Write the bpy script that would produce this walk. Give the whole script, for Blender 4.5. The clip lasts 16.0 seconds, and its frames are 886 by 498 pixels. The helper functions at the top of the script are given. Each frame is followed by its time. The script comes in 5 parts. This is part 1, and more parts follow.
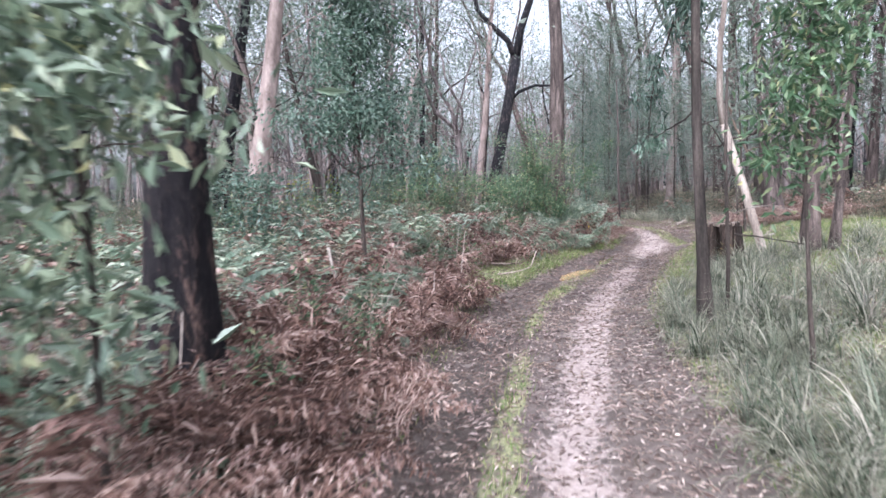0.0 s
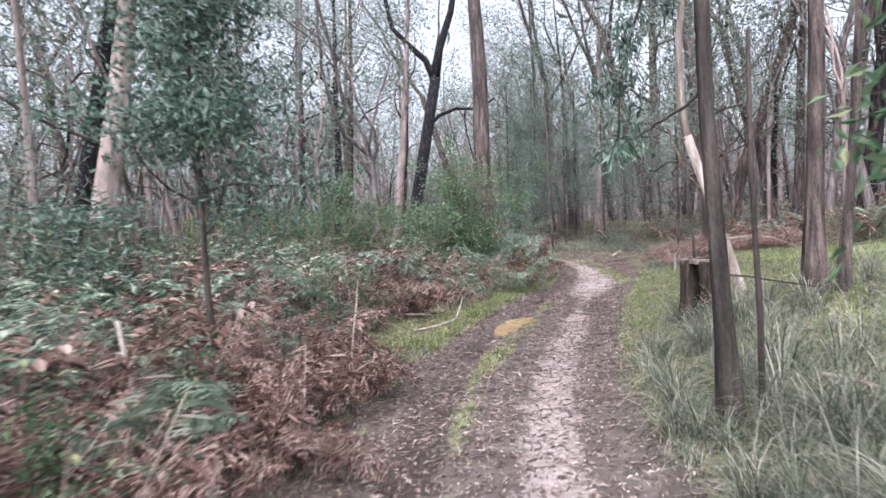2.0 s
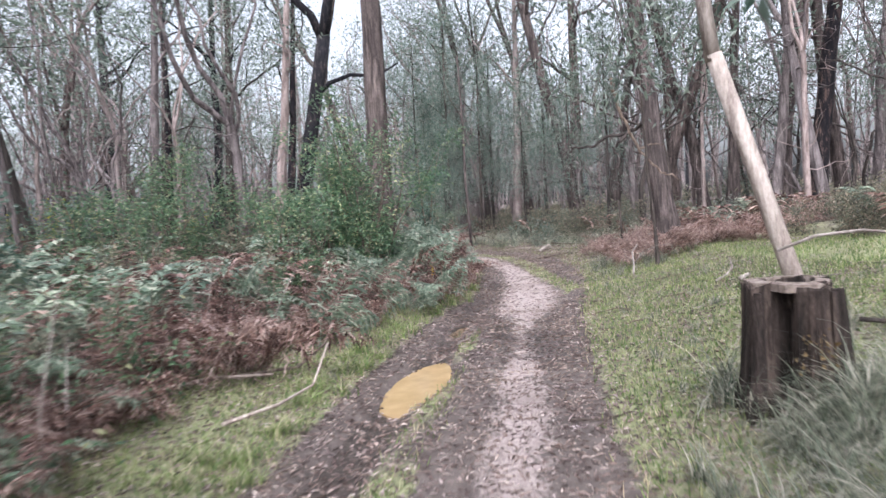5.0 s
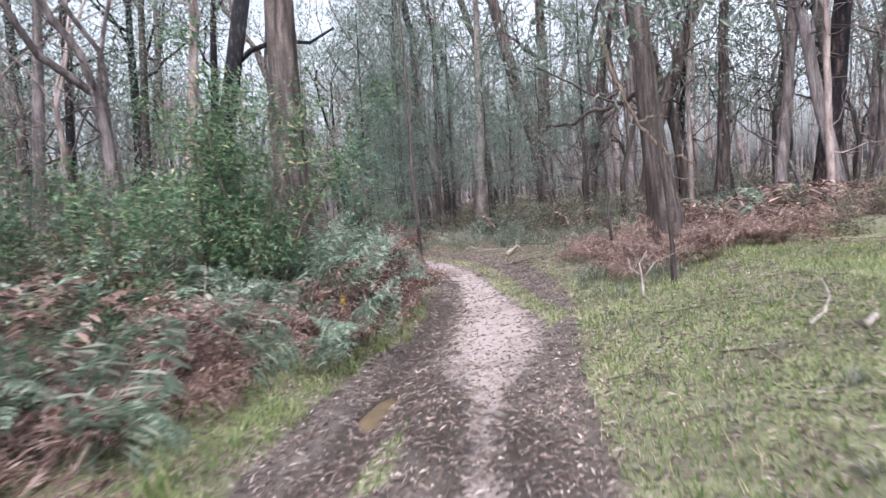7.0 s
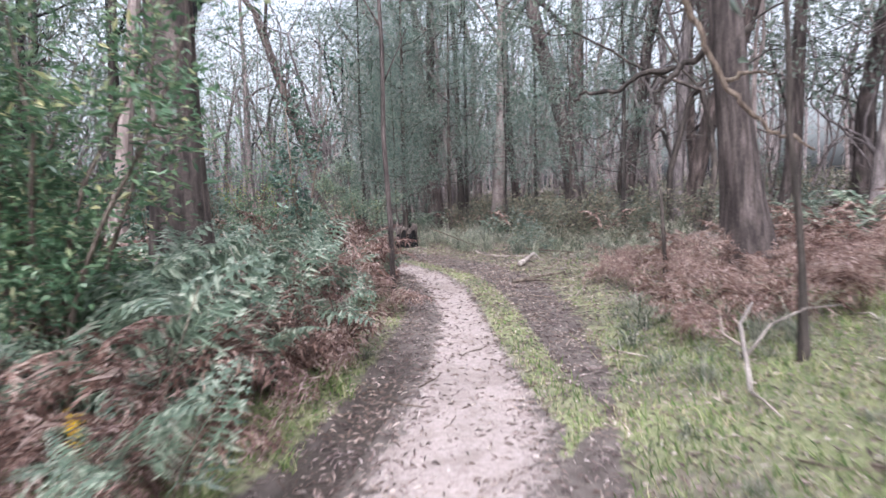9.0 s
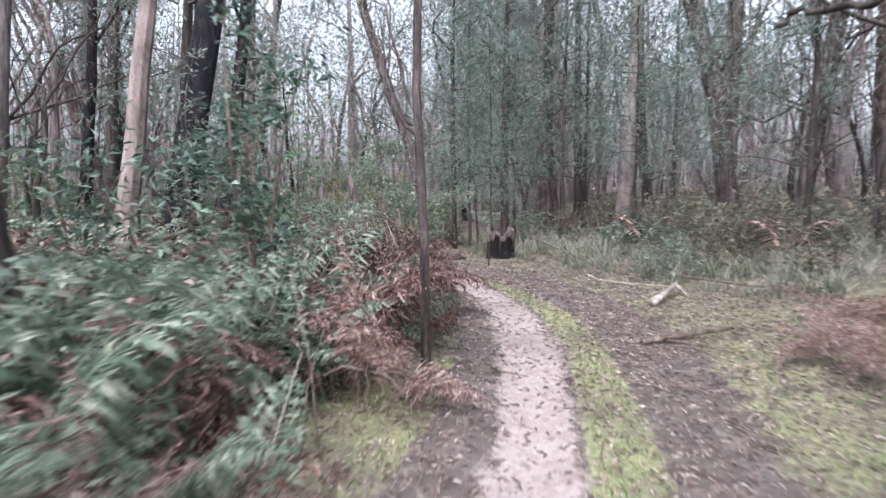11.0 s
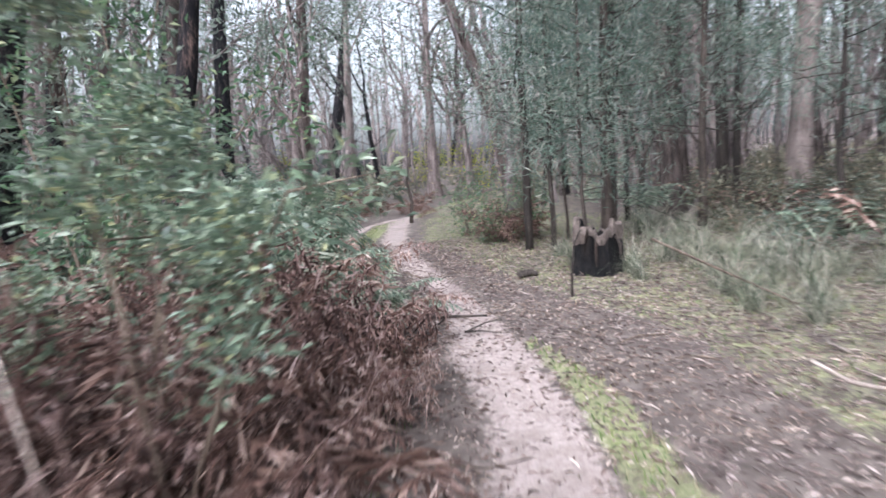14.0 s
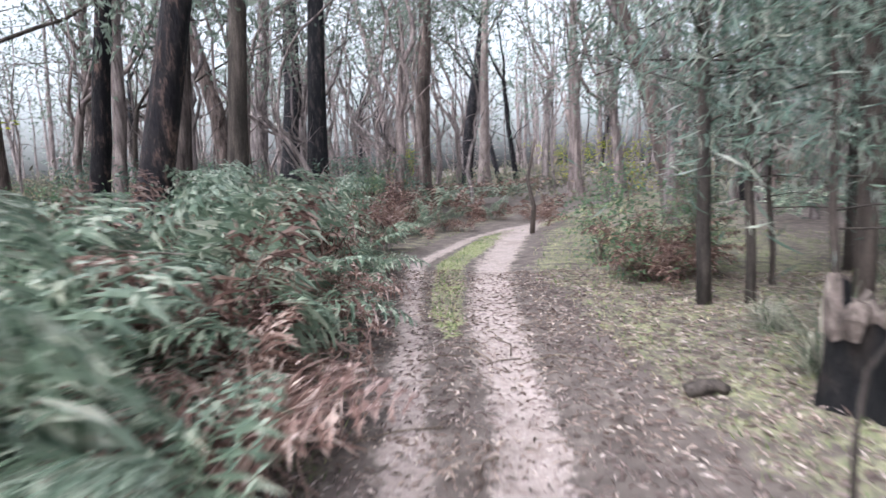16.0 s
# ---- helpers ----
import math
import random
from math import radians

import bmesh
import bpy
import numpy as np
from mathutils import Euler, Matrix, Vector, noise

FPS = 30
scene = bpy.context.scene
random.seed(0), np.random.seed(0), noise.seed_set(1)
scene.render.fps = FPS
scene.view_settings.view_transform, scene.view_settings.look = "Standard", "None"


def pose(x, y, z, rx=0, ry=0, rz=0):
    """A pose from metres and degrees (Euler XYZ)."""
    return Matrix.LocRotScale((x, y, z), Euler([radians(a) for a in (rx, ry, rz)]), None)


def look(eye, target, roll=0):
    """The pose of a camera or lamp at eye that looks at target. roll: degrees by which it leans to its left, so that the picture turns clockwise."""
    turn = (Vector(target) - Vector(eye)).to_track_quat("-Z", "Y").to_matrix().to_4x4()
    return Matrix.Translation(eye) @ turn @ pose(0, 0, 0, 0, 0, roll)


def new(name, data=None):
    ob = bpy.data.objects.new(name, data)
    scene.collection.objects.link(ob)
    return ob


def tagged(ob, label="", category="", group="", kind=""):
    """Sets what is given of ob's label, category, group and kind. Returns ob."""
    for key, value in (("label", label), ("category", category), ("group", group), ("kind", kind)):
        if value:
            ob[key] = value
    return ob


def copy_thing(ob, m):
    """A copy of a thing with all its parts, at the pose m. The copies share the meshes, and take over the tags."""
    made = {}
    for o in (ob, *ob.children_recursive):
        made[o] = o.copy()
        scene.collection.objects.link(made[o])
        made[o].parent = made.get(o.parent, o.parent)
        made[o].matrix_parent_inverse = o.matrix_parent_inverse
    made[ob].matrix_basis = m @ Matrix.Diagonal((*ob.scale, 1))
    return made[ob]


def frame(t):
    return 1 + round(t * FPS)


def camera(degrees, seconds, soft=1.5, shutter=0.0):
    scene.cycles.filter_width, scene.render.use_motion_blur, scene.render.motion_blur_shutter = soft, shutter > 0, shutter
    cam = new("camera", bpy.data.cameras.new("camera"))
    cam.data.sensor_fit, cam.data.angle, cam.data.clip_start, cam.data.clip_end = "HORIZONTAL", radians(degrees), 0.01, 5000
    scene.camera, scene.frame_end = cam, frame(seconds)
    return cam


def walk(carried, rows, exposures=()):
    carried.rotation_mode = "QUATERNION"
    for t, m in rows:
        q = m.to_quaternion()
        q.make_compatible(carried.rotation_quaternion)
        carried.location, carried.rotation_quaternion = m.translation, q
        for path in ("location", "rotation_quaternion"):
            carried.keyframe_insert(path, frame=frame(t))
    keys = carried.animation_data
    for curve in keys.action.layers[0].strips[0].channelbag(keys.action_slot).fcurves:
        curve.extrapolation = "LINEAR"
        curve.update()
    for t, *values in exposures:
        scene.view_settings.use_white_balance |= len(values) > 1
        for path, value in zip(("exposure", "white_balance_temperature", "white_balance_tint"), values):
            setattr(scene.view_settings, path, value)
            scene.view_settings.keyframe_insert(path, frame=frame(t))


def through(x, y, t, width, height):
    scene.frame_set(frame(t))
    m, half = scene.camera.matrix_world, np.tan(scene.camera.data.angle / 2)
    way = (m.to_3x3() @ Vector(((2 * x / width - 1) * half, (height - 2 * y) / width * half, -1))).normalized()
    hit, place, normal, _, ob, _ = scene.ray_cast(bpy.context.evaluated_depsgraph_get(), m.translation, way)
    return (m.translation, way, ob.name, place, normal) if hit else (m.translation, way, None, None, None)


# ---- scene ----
cam = camera(69.7, 16.0, shutter=0.7)
PATH = [
    (0, (0.336, -0.043, 1.432), (0.294, 1.949, 1.263), -2.6),
    (0.5, (0.401, 0.556, 1.434), (0.404, 2.55, 1.287), -2.8),
    (1, (0.49, 1.104, 1.426), (0.556, 3.099, 1.309), -3.1),
    (1.5, (0.569, 1.727, 1.434), (0.704, 3.72, 1.344), -3.2),
    (2, (0.65, 2.329, 1.421), (0.843, 4.318, 1.342), -3.6),
    (2.5, (0.753, 2.899, 1.389), (0.996, 4.882, 1.309), -3.9),
    (3, (0.863, 3.468, 1.392), (1.159, 5.444, 1.303), -4.1),
    (3.5, (1.017, 4.092, 1.39), (1.355, 6.06, 1.288), -4.3),
    (4, (1.15, 4.708, 1.379), (1.531, 6.668, 1.267), -4.2),
    (6.5, (2.369, 8.162, 1.388), (2.91, 10.081, 1.243), -4.9),
    (7, (2.665, 8.9, 1.354), (3.225, 10.814, 1.202), -4.8),
    (7.5, (2.993, 9.598, 1.352), (3.562, 11.508, 1.193), -4.7),
    (8, (3.345, 10.32, 1.337), (3.908, 12.232, 1.17), -4.3),
    (8.5, (3.687, 11.061, 1.349), (4.231, 12.978, 1.175), -3.3),
    (9, (4.087, 11.809, 1.35), (4.568, 13.741, 1.17), -2.6),
    (9.5, (4.355, 12.566, 1.378), (4.77, 14.514, 1.193), -1.5),
    (10, (4.647, 13.363, 1.355), (4.953, 15.331, 1.169), -0.8),
    (12.5, (5.829, 17.563, 1.356), (5.778, 19.554, 1.17), -3.3),
    (13, (5.938, 18.346, 1.35), (5.86, 20.332, 1.133), -3.6),
    (13.5, (6.085, 19.24, 1.301), (5.948, 21.22, 1.052), -3.4),
    (14, (6.2, 20.092, 1.301), (5.947, 22.059, 1.043), -4.0),
    (14.5, (6.279, 20.966, 1.329), (5.882, 22.911, 1.083), -4.7),
    (15, (6.252, 21.96, 1.258), (5.746, 23.881, 1.027), -3.5),
    (15.5, (6.222, 22.825, 1.265), (5.617, 24.717, 1.034), -3.6),
    (16, (6.102, 23.724, 1.224), (5.402, 25.582, 0.981), -3.0),
]
walk(cam, [(t, look(eye, target, roll)) for t, eye, target, roll in PATH], ((0, 1.58, 5740, 14), (2.5, 1.42, 5900, 14), (6.5, 1.42, 5860, 12), (10, 1.54, 5800, 13), (13, 1.62, 5780, 12), (16, 1.74, 5850, 10)))

# ---- world, sun, exposure ----
SUN_EL, SUN_AZ = 50.0, 200.0
world = bpy.data.worlds.new("overcast_sky")
scene.world = world
world.use_nodes = True
wn = world.node_tree.nodes
wl = world.node_tree.links
wn.clear()
sky = wn.new("ShaderNodeTexSky")
sky.sky_type, sky.sun_disc = "NISHITA", False
sky.sun_elevation, sky.sun_rotation = radians(SUN_EL), radians(SUN_AZ)
sky.air_density, sky.dust_density, sky.ozone_density = 1.0, 6.0, 1.5
sat = wn.new("ShaderNodeHueSaturation")
sat.inputs["Saturation"].default_value = 0.2
bgd = wn.new("ShaderNodeBackground")
bgd.inputs["Strength"].default_value = 0.15
out = wn.new("ShaderNodeOutputWorld")
wl.new(sky.outputs[0], sat.inputs["Color"])
wl.new(sat.outputs[0], bgd.inputs["Color"])
wl.new(bgd.outputs[0], out.inputs["Surface"])
sun = bpy.data.lights.new("sun", "SUN")
sun.energy, sun.angle, sun.color = 1.5, radians(60), (1.0, 0.99, 0.98)
new("sun", sun).matrix_world = pose(0, 0, 30, 90 - SUN_EL, 0, 180 - SUN_AZ)


# ---- materials ----
def material(name, build, rough=0.8, spec=0.3):
    m = bpy.data.materials.new(name)
    m.use_nodes = True
    n, l = m.node_tree.nodes, m.node_tree.links
    b = n["Principled BSDF"]
    b.inputs["Roughness"].default_value = rough
    b.inputs["Specular IOR Level"].default_value = spec
    build(n, l, b)
    return m


def ramp(n, l, fac, stops):
    r = n.new("ShaderNodeValToRGB")
    e = r.color_ramp.elements
    while len(e) < len(stops):
        e.new(0.5)
    for k, (p, c) in zip(e, stops):
        k.position, k.color = p, (*c, 1)
    l.new(fac, r.inputs[0])
    return r.outputs[0]


def noise_tex(n, l, scale, detail=4.0, rough=0.6, stretch=(1, 1, 1), space="Object"):
    co, mp, t = n.new("ShaderNodeTexCoord"), n.new("ShaderNodeMapping"), n.new("ShaderNodeTexNoise")
    mp.inputs["Scale"].default_value = stretch
    t.inputs["Scale"].default_value, t.inputs["Detail"].default_value, t.inputs["Roughness"].default_value = scale, detail, rough
    l.new(co.outputs[space], mp.inputs[0])
    l.new(mp.outputs[0], t.inputs["Vector"])
    return t.outputs["Fac"]


def mixc(n, l, fac, a, b, kind="MIX"):
    x = n.new("ShaderNodeMix")
    x.data_type, x.blend_type = "RGBA", kind
    for sock, v in ((x.inputs[0], fac), (x.inputs[6], a), (x.inputs[7], b)):
        if hasattr(v, "is_linked"):
            l.new(v, sock)
        elif isinstance(v, tuple):
            sock.default_value = (*v, 1)
        else:
            sock.default_value = v
    return x.outputs[2]


def maths(n, l, op, a, b=0.0, clamp=False):
    x = n.new("ShaderNodeMath")
    x.operation, x.use_clamp = op, clamp
    for sock, v in ((x.inputs[0], a), (x.inputs[1], b)):
        if hasattr(v, "is_linked"):
            l.new(v, sock)
        else:
            sock.default_value = v
    return x.outputs[0]


def bump(n, l, b, fac, strength=0.5, dist=0.02):
    k = n.new("ShaderNodeBump")
    k.inputs["Strength"].default_value, k.inputs["Distance"].default_value = strength, dist
    l.new(fac, k.inputs["Height"])
    l.new(k.outputs[0], b.inputs["Normal"])


def bark(name, dark, mid, pale, scale=13.0, stretch=(1, 1, 0.13), rough=0.9, relief=0.9):
    def build(n, l, b):
        f = noise_tex(n, l, scale, 6, 0.65, stretch)
        g = noise_tex(n, l, scale * 0.3, 3, 0.5, (1, 1, 0.4))
        h = noise_tex(n, l, scale * 6, 4, 0.7, (1, 1, 0.35))
        c = ramp(n, l, maths(n, l, "ADD", maths(n, l, "MULTIPLY", f, 0.7), maths(n, l, "MULTIPLY", h, 0.3)), ((0.4, dark), (0.52, mid), (0.66, pale)))
        c = mixc(n, l, maths(n, l, "MULTIPLY", ramp(n, l, g, ((0.42, (0, 0, 0)), (0.65, (1, 1, 1)))), 0.55), c, dark)
        r = n.new("ShaderNodeObjectInfo")
        tint = ramp(n, l, r.outputs["Random"], ((0.0, (0.8, 0.78, 0.78)), (0.5, (1, 0.97, 0.95)), (1.0, (1.2, 1.12, 1.08))))
        c = mixc(n, l, 1.0, c, tint, "MULTIPLY")
        l.new(c, b.inputs["Base Color"])
        bump(n, l, b, maths(n, l, "ADD", f, maths(n, l, "MULTIPLY", h, 0.35)), relief, 0.06)
    return material(name, build, rough, 0.2)


def leafy(name, stops, rough=0.45, spec=0.45, through=0.42):
    def build(n, l, b):
        g = n.new("ShaderNodeNewGeometry")
        c = ramp(n, l, g.outputs["Random Per Island"], stops)
        f = noise_tex(n, l, 1.7, 3)
        c = mixc(n, l, 1.0, c, ramp(n, l, f, ((0.3, (0.75, 0.75, 0.8)), (0.7, (1.2, 1.2, 1.1)))), "MULTIPLY")
        l.new(c, b.inputs["Base Color"])
        t, x = n.new("ShaderNodeBsdfTranslucent"), n.new("ShaderNodeMixShader")
        l.new(c, t.inputs["Color"])
        x.inputs[0].default_value = through
        l.new(b.outputs[0], x.inputs[1])
        l.new(t.outputs[0], x.inputs[2])
        l.new(x.outputs[0], n["Material Output"].inputs["Surface"])
    return material(name, build, rough, spec)


BARK_BROWN = bark("bark_brown_stringy", (0.035, 0.028, 0.027), (0.125, 0.1, 0.094), (0.27, 0.22, 0.205))
# greys lifted: distance haze is mixed into this bark colour
BARK_GREY = bark("bark_grey_rough", (0.08, 0.067, 0.066), (0.23, 0.195, 0.192), (0.39, 0.34, 0.335))
BARK_PINK = bark("bark_pink_smooth", (0.12, 0.095, 0.088), (0.26, 0.215, 0.205), (0.38, 0.33, 0.315), 5.0, (1, 1, 0.3), 0.75, 0.3)
BARK_BURNT = bark("bark_burnt_black", (0.008, 0.008, 0.011), (0.02, 0.019, 0.023), (0.1, 0.08, 0.075), 16.0, (1, 1, 0.25))
BARK_HALF = bark("bark_scorched", (0.007, 0.006, 0.009), (0.02, 0.017, 0.019), (0.2, 0.135, 0.115), 9.0, (1, 1, 0.3))
BARK_DARK = bark("bark_dark_thin", (0.03, 0.026, 0.024), (0.075, 0.062, 0.056), (0.15, 0.125, 0.115), 9.0)
DEAD_WOOD = bark("dead_wood_bleached", (0.17, 0.14, 0.125), (0.36, 0.315, 0.285), (0.55, 0.5, 0.46), 8.0, (1, 1, 0.15), 0.8, 0.4)
TWIG = bark("dry_twig", (0.08, 0.06, 0.05), (0.2, 0.16, 0.13), (0.36, 0.3, 0.25), 12.0)

GUM_LEAF = leafy("gum_leaf_grey_green", ((0.0, (0.08, 0.108, 0.085)), (0.5, (0.155, 0.19, 0.152)), (1.0, (0.285, 0.32, 0.275))))
SHRUB_LEAF = leafy("shrub_leaf_green", ((0.0, (0.048, 0.095, 0.051)), (0.55, (0.110, 0.190, 0.103)), (0.9, (0.221, 0.293, 0.172)), (1.0, (0.442, 0.417, 0.230))), 0.38, 0.5)
PALE_LEAF = leafy("shrub_leaf_pale_gloss", ((0.0, (0.07, 0.105, 0.075)), (0.6, (0.16, 0.215, 0.15)), (0.93, (0.3, 0.35, 0.25)), (1.0, (0.45, 0.43, 0.22))), 0.3, 0.6, 0.3)
DARK_LEAF = leafy("shrub_leaf_dark", ((0.0, (0.035, 0.068, 0.05)), (0.6, (0.088, 0.142, 0.106)), (1.0, (0.23, 0.3, 0.25))), 0.45, 0.4, 0.25)
NEEDLE = leafy("she_oak_needles", ((0.0, (0.09, 0.14, 0.115)), (0.6, (0.2, 0.26, 0.22)), (1.0, (0.4, 0.4, 0.36))), 0.7, 0.2)
WATTLE = leafy("wattle_yellow", ((0.0, (0.16, 0.2, 0.03)), (1.0, (0.42, 0.42, 0.05))), 0.6, 0.3)
FERN_GREEN = leafy("bracken_green", ((0.0, (0.1, 0.146, 0.106)), (0.6, (0.225, 0.283, 0.213)), (1.0, (0.53, 0.54, 0.45))), 0.45, 0.5)
FERN_BROWN = leafy("bracken_dead_red_brown", ((0.0, (0.048, 0.03, 0.027)), (0.4, (0.135, 0.078, 0.065)), (0.75, (0.29, 0.182, 0.157)), (1.0, (0.6, 0.46, 0.42))), 0.7, 0.25)
FERN_PALE = leafy("bracken_dead_pale", ((0.0, (0.15, 0.086, 0.073)), (0.5, (0.33, 0.22, 0.195)), (1.0, (0.64, 0.51, 0.47))), 0.75, 0.2)
GRASS = leafy("grass_green", ((0.0, (0.075, 0.125, 0.042)), (0.45, (0.18, 0.255, 0.085)), (0.75, (0.34, 0.365, 0.175)), (1.0, (0.58, 0.48, 0.36))), 0.6, 0.3)
SEDGE = leafy("sedge_blades", ((0.0, (0.055, 0.07, 0.048)), (0.35, (0.15, 0.175, 0.124)), (0.65, (0.3, 0.298, 0.232)), (1.0, (0.6, 0.53, 0.47))), 0.5, 0.4)
LITTER = leafy("fallen_gum_leaves", ((0.0, (0.058, 0.04, 0.036)), (0.5, (0.18, 0.125, 0.112)), (0.85, (0.315, 0.243, 0.222)), (1.0, (0.54, 0.45, 0.42))), 0.5, 0.4, 0.05)
HEATH = leafy("dry_heath_leaf", ((0.0, (0.08, 0.075, 0.06)), (0.5, (0.16, 0.16, 0.12)), (0.85, (0.25, 0.23, 0.17)), (1.0, (0.34, 0.26, 0.21))), 0.6, 0.3)
LICHEN = leafy("ochre_lichen", ((0.0, (0.09, 0.06, 0.028)), (1.0, (0.24, 0.165, 0.08))), 0.85, 0.15, 0.05)
FLOWER = leafy("yellow_flower", ((0.0, (0.6, 0.36, 0.02)), (1.0, (0.75, 0.5, 0.03))), 0.6, 0.2)


def ground_nodes(n, l, b):
    def mask(name):
        a = n.new("ShaderNodeAttribute")
        a.attribute_name = name
        return a.outputs["Fac"]
    big, mid, fine, grit = (noise_tex(n, l, s, d, 0.65) for s, d in ((0.9, 4), (5, 5), (28, 6), (140, 3)))
    soil = ramp(n, l, mid, ((0.3, (0.06, 0.047, 0.042)), (0.55, (0.125, 0.1, 0.09)), (0.75, (0.22, 0.18, 0.162))))
    sand = ramp(n, l, fine, ((0.25, (0.216, 0.17, 0.158)), (0.5, (0.335, 0.27, 0.253)), (0.75, (0.445, 0.37, 0.35))))
    sand = mixc(n, l, ramp(n, l, mid, ((0.48, (0, 0, 0)), (0.68, (0.65, 0.65, 0.65)))), sand, (0.2, 0.16, 0.145))
    sand = mixc(n, l, ramp(n, l, big, ((0.5, (0, 0, 0)), (0.7, (0.5, 0.5, 0.5)))), sand, (0.16, 0.125, 0.11))
    turf = ramp(n, l, fine, ((0.3, (0.09, 0.1, 0.045)), (0.5, (0.2, 0.21, 0.105)), (0.75, (0.38, 0.34, 0.24))))
    turf = mixc(n, l, ramp(n, l, big, ((0.45, (0, 0, 0)), (0.65, (0.7, 0.7, 0.7)))), turf, soil)
    mud = ramp(n, l, fine, ((0.3, (0.028, 0.022, 0.02)), (0.6, (0.075, 0.058, 0.05)), (0.8, (0.16, 0.13, 0.115))))

    def edge(name, soft):
        v = maths(n, l, "ADD", mask(name), maths(n, l, "MULTIPLY", maths(n, l, "SUBTRACT", maths(n, l, "ADD", maths(n, l, "MULTIPLY", mid, 0.6), maths(n, l, "MULTIPLY", fine, 0.5)), 0.55), soft))
        return ramp(n, l, v, ((0.38, (0, 0, 0)), (0.62, (1, 1, 1))))
    c = mixc(n, l, edge("turf", 1.6), soil, turf)
    wet = edge("mud", 1.2)
    c = mixc(n, l, wet, c, mud)
    c = mixc(n, l, edge("sand", 1.7), c, sand)
    c = mixc(n, l, 1.0, c, ramp(n, l, grit, ((0.3, (0.8, 0.8, 0.8)), (0.7, (1.15, 1.15, 1.15)))), "MULTIPLY")
    l.new(c, b.inputs["Base Color"])
    l.new(maths(n, l, "SUBTRACT", 0.9, maths(n, l, "MULTIPLY", wet, 0.58)), b.inputs["Roughness"])
    bump(n, l, b, maths(n, l, "ADD", maths(n, l, "MULTIPLY", fine, 0.7), maths(n, l, "MULTIPLY", grit, 0.15)), 0.7, 0.03)


GROUND = material("forest_soil", ground_nodes, 0.9, 0.25)


def water_nodes(n, l, b):
    f = noise_tex(n, l, 5, 3)
    l.new(ramp(n, l, f, ((0.3, (0.3, 0.2, 0.1)), (0.7, (0.42, 0.29, 0.15)))), b.inputs["Base Color"])
    bump(n, l, b, noise_tex(n, l, 25, 2), 0.04, 0.01)


WATER = material("muddy_water", water_nodes, 0.08, 0.5)


def dark_water_nodes(n, l, b):
    l.new(ramp(n, l, noise_tex(n, l, 5, 3), ((0.3, (0.1, 0.07, 0.045)), (0.7, (0.17, 0.12, 0.075)))), b.inputs["Base Color"])


DARK_WATER = material("brown_rut_water", dark_water_nodes, 0.06, 0.5)

# ---- plan of the track: x of its lines along y ----
EDGE_L = ((-8, -1.1), (0, -0.45), (3.1, 0.0), (4.4, 0.2), (7.3, 0.7), (8.5, 0.95), (9.7, 1.4), (11, 1.95), (13.3, 3.0), (14, 3.4), (15, 4.0), (16, 4.5), (17, 4.87), (18.6, 5.42), (20.4, 5.75), (22.8, 5.7), (24.5, 5.4), (25.9, 4.85), (27.4, 4.2), (29, 3.5), (31.9, 2.4), (34.6, 2.2), (41, 2.3), (60, 6))
EDGE_R = ((-8, 0.6), (0, 1.25), (2.9, 1.6), (5.9, 2.05), (7, 2.35), (9.2, 3.1), (11.6, 4.1), (13, 4.74), (14.1, 5.3), (16.1, 6.25), (18.5, 7.0), (20.2, 7.45), (22.5, 7.5), (24.9, 7.05), (26.2, 6.25), (27.6, 5.65), (29.7, 4.85), (31.4, 4.2), (35.5, 3.6), (41.4, 3.5), (60, 7.4))
SAND_C = ((-8, 0.0), (0, 0.6), (3.35, 0.92), (7.2, 1.9), (8.5, 2.32), (10.7, 3.2), (13, 4.08), (15, 4.98), (16.4, 5.4), (18.4, 5.9), (20.3, 6.24), (21.8, 6.34), (23.3, 6.2), (24.3, 5.94), (26, 5.58), (27.3, 5.16), (28.7, 4.63), (31.4, 3.86), (35, 3.25), (41, 2.95), (60, 6.7))
SAND_W = ((-8, 0.22), (7.2, 0.27), (10.7, 0.26), (12.2, 0.14), (13.0, 0.2), (13.8, 0.46), (15, 0.5), (16.4, 0.36), (18.4, 0.25), (20.3, 0.28), (23.3, 0.26), (24.3, 0.3), (26, 0.2), (28.7, 0.26), (31.4, 0.28), (60, 0.4))
RUT2_C = ((25.2, 5.35), (25.9, 5.06), (27.4, 4.43), (29, 3.75), (31.5, 2.8), (34.6, 2.6), (60, 6.2))
STRIP_C = ((-8, -0.3), (3, 0.5), (4.4, 0.66), (6.2, 0.98), (8, 1.42), (9.6, 2.05), (11.7, 2.95), (12.6, 3.4), (15, 5.68), (16.4, 5.9), (18.4, 6.35), (20.3, 6.72), (21.9, 6.78), (23.5, 6.55), (25, 6.1), (26.4, 5.2), (27.5, 4.72), (28.9, 4.15), (31.4, 3.3), (34.6, 2.95), (60, 6.4))
STRIP_W = ((-8, 0.13), (8, 0.13), (9.6, 0.2), (12, 0.14), (12.8, 0.0), (14.6, 0.0), (15.2, 0.16), (18.4, 0.19), (23.5, 0.12), (24.9, 0.0), (27.9, 0.0), (28.6, 0.15), (34.6, 0.2), (60, 0.2))
MUD_C = ((-8, -0.8), (3, 0.22), (7.3, 0.98), (9, 1.5), (11, 2.36), (13.2, 3.37), (15, 4.2), (17, 5.0), (60, 5))


def along(table, y):
    return np.interp(y, [p[0] for p in table], [p[1] for p in table])


POOLS = ((2.5, 11.14, 0.72, 0.29), (3.36, 13.2, 0.3, 0.09))   # centre, half length, half width
POOL_DIR = (0.49, 0.872)


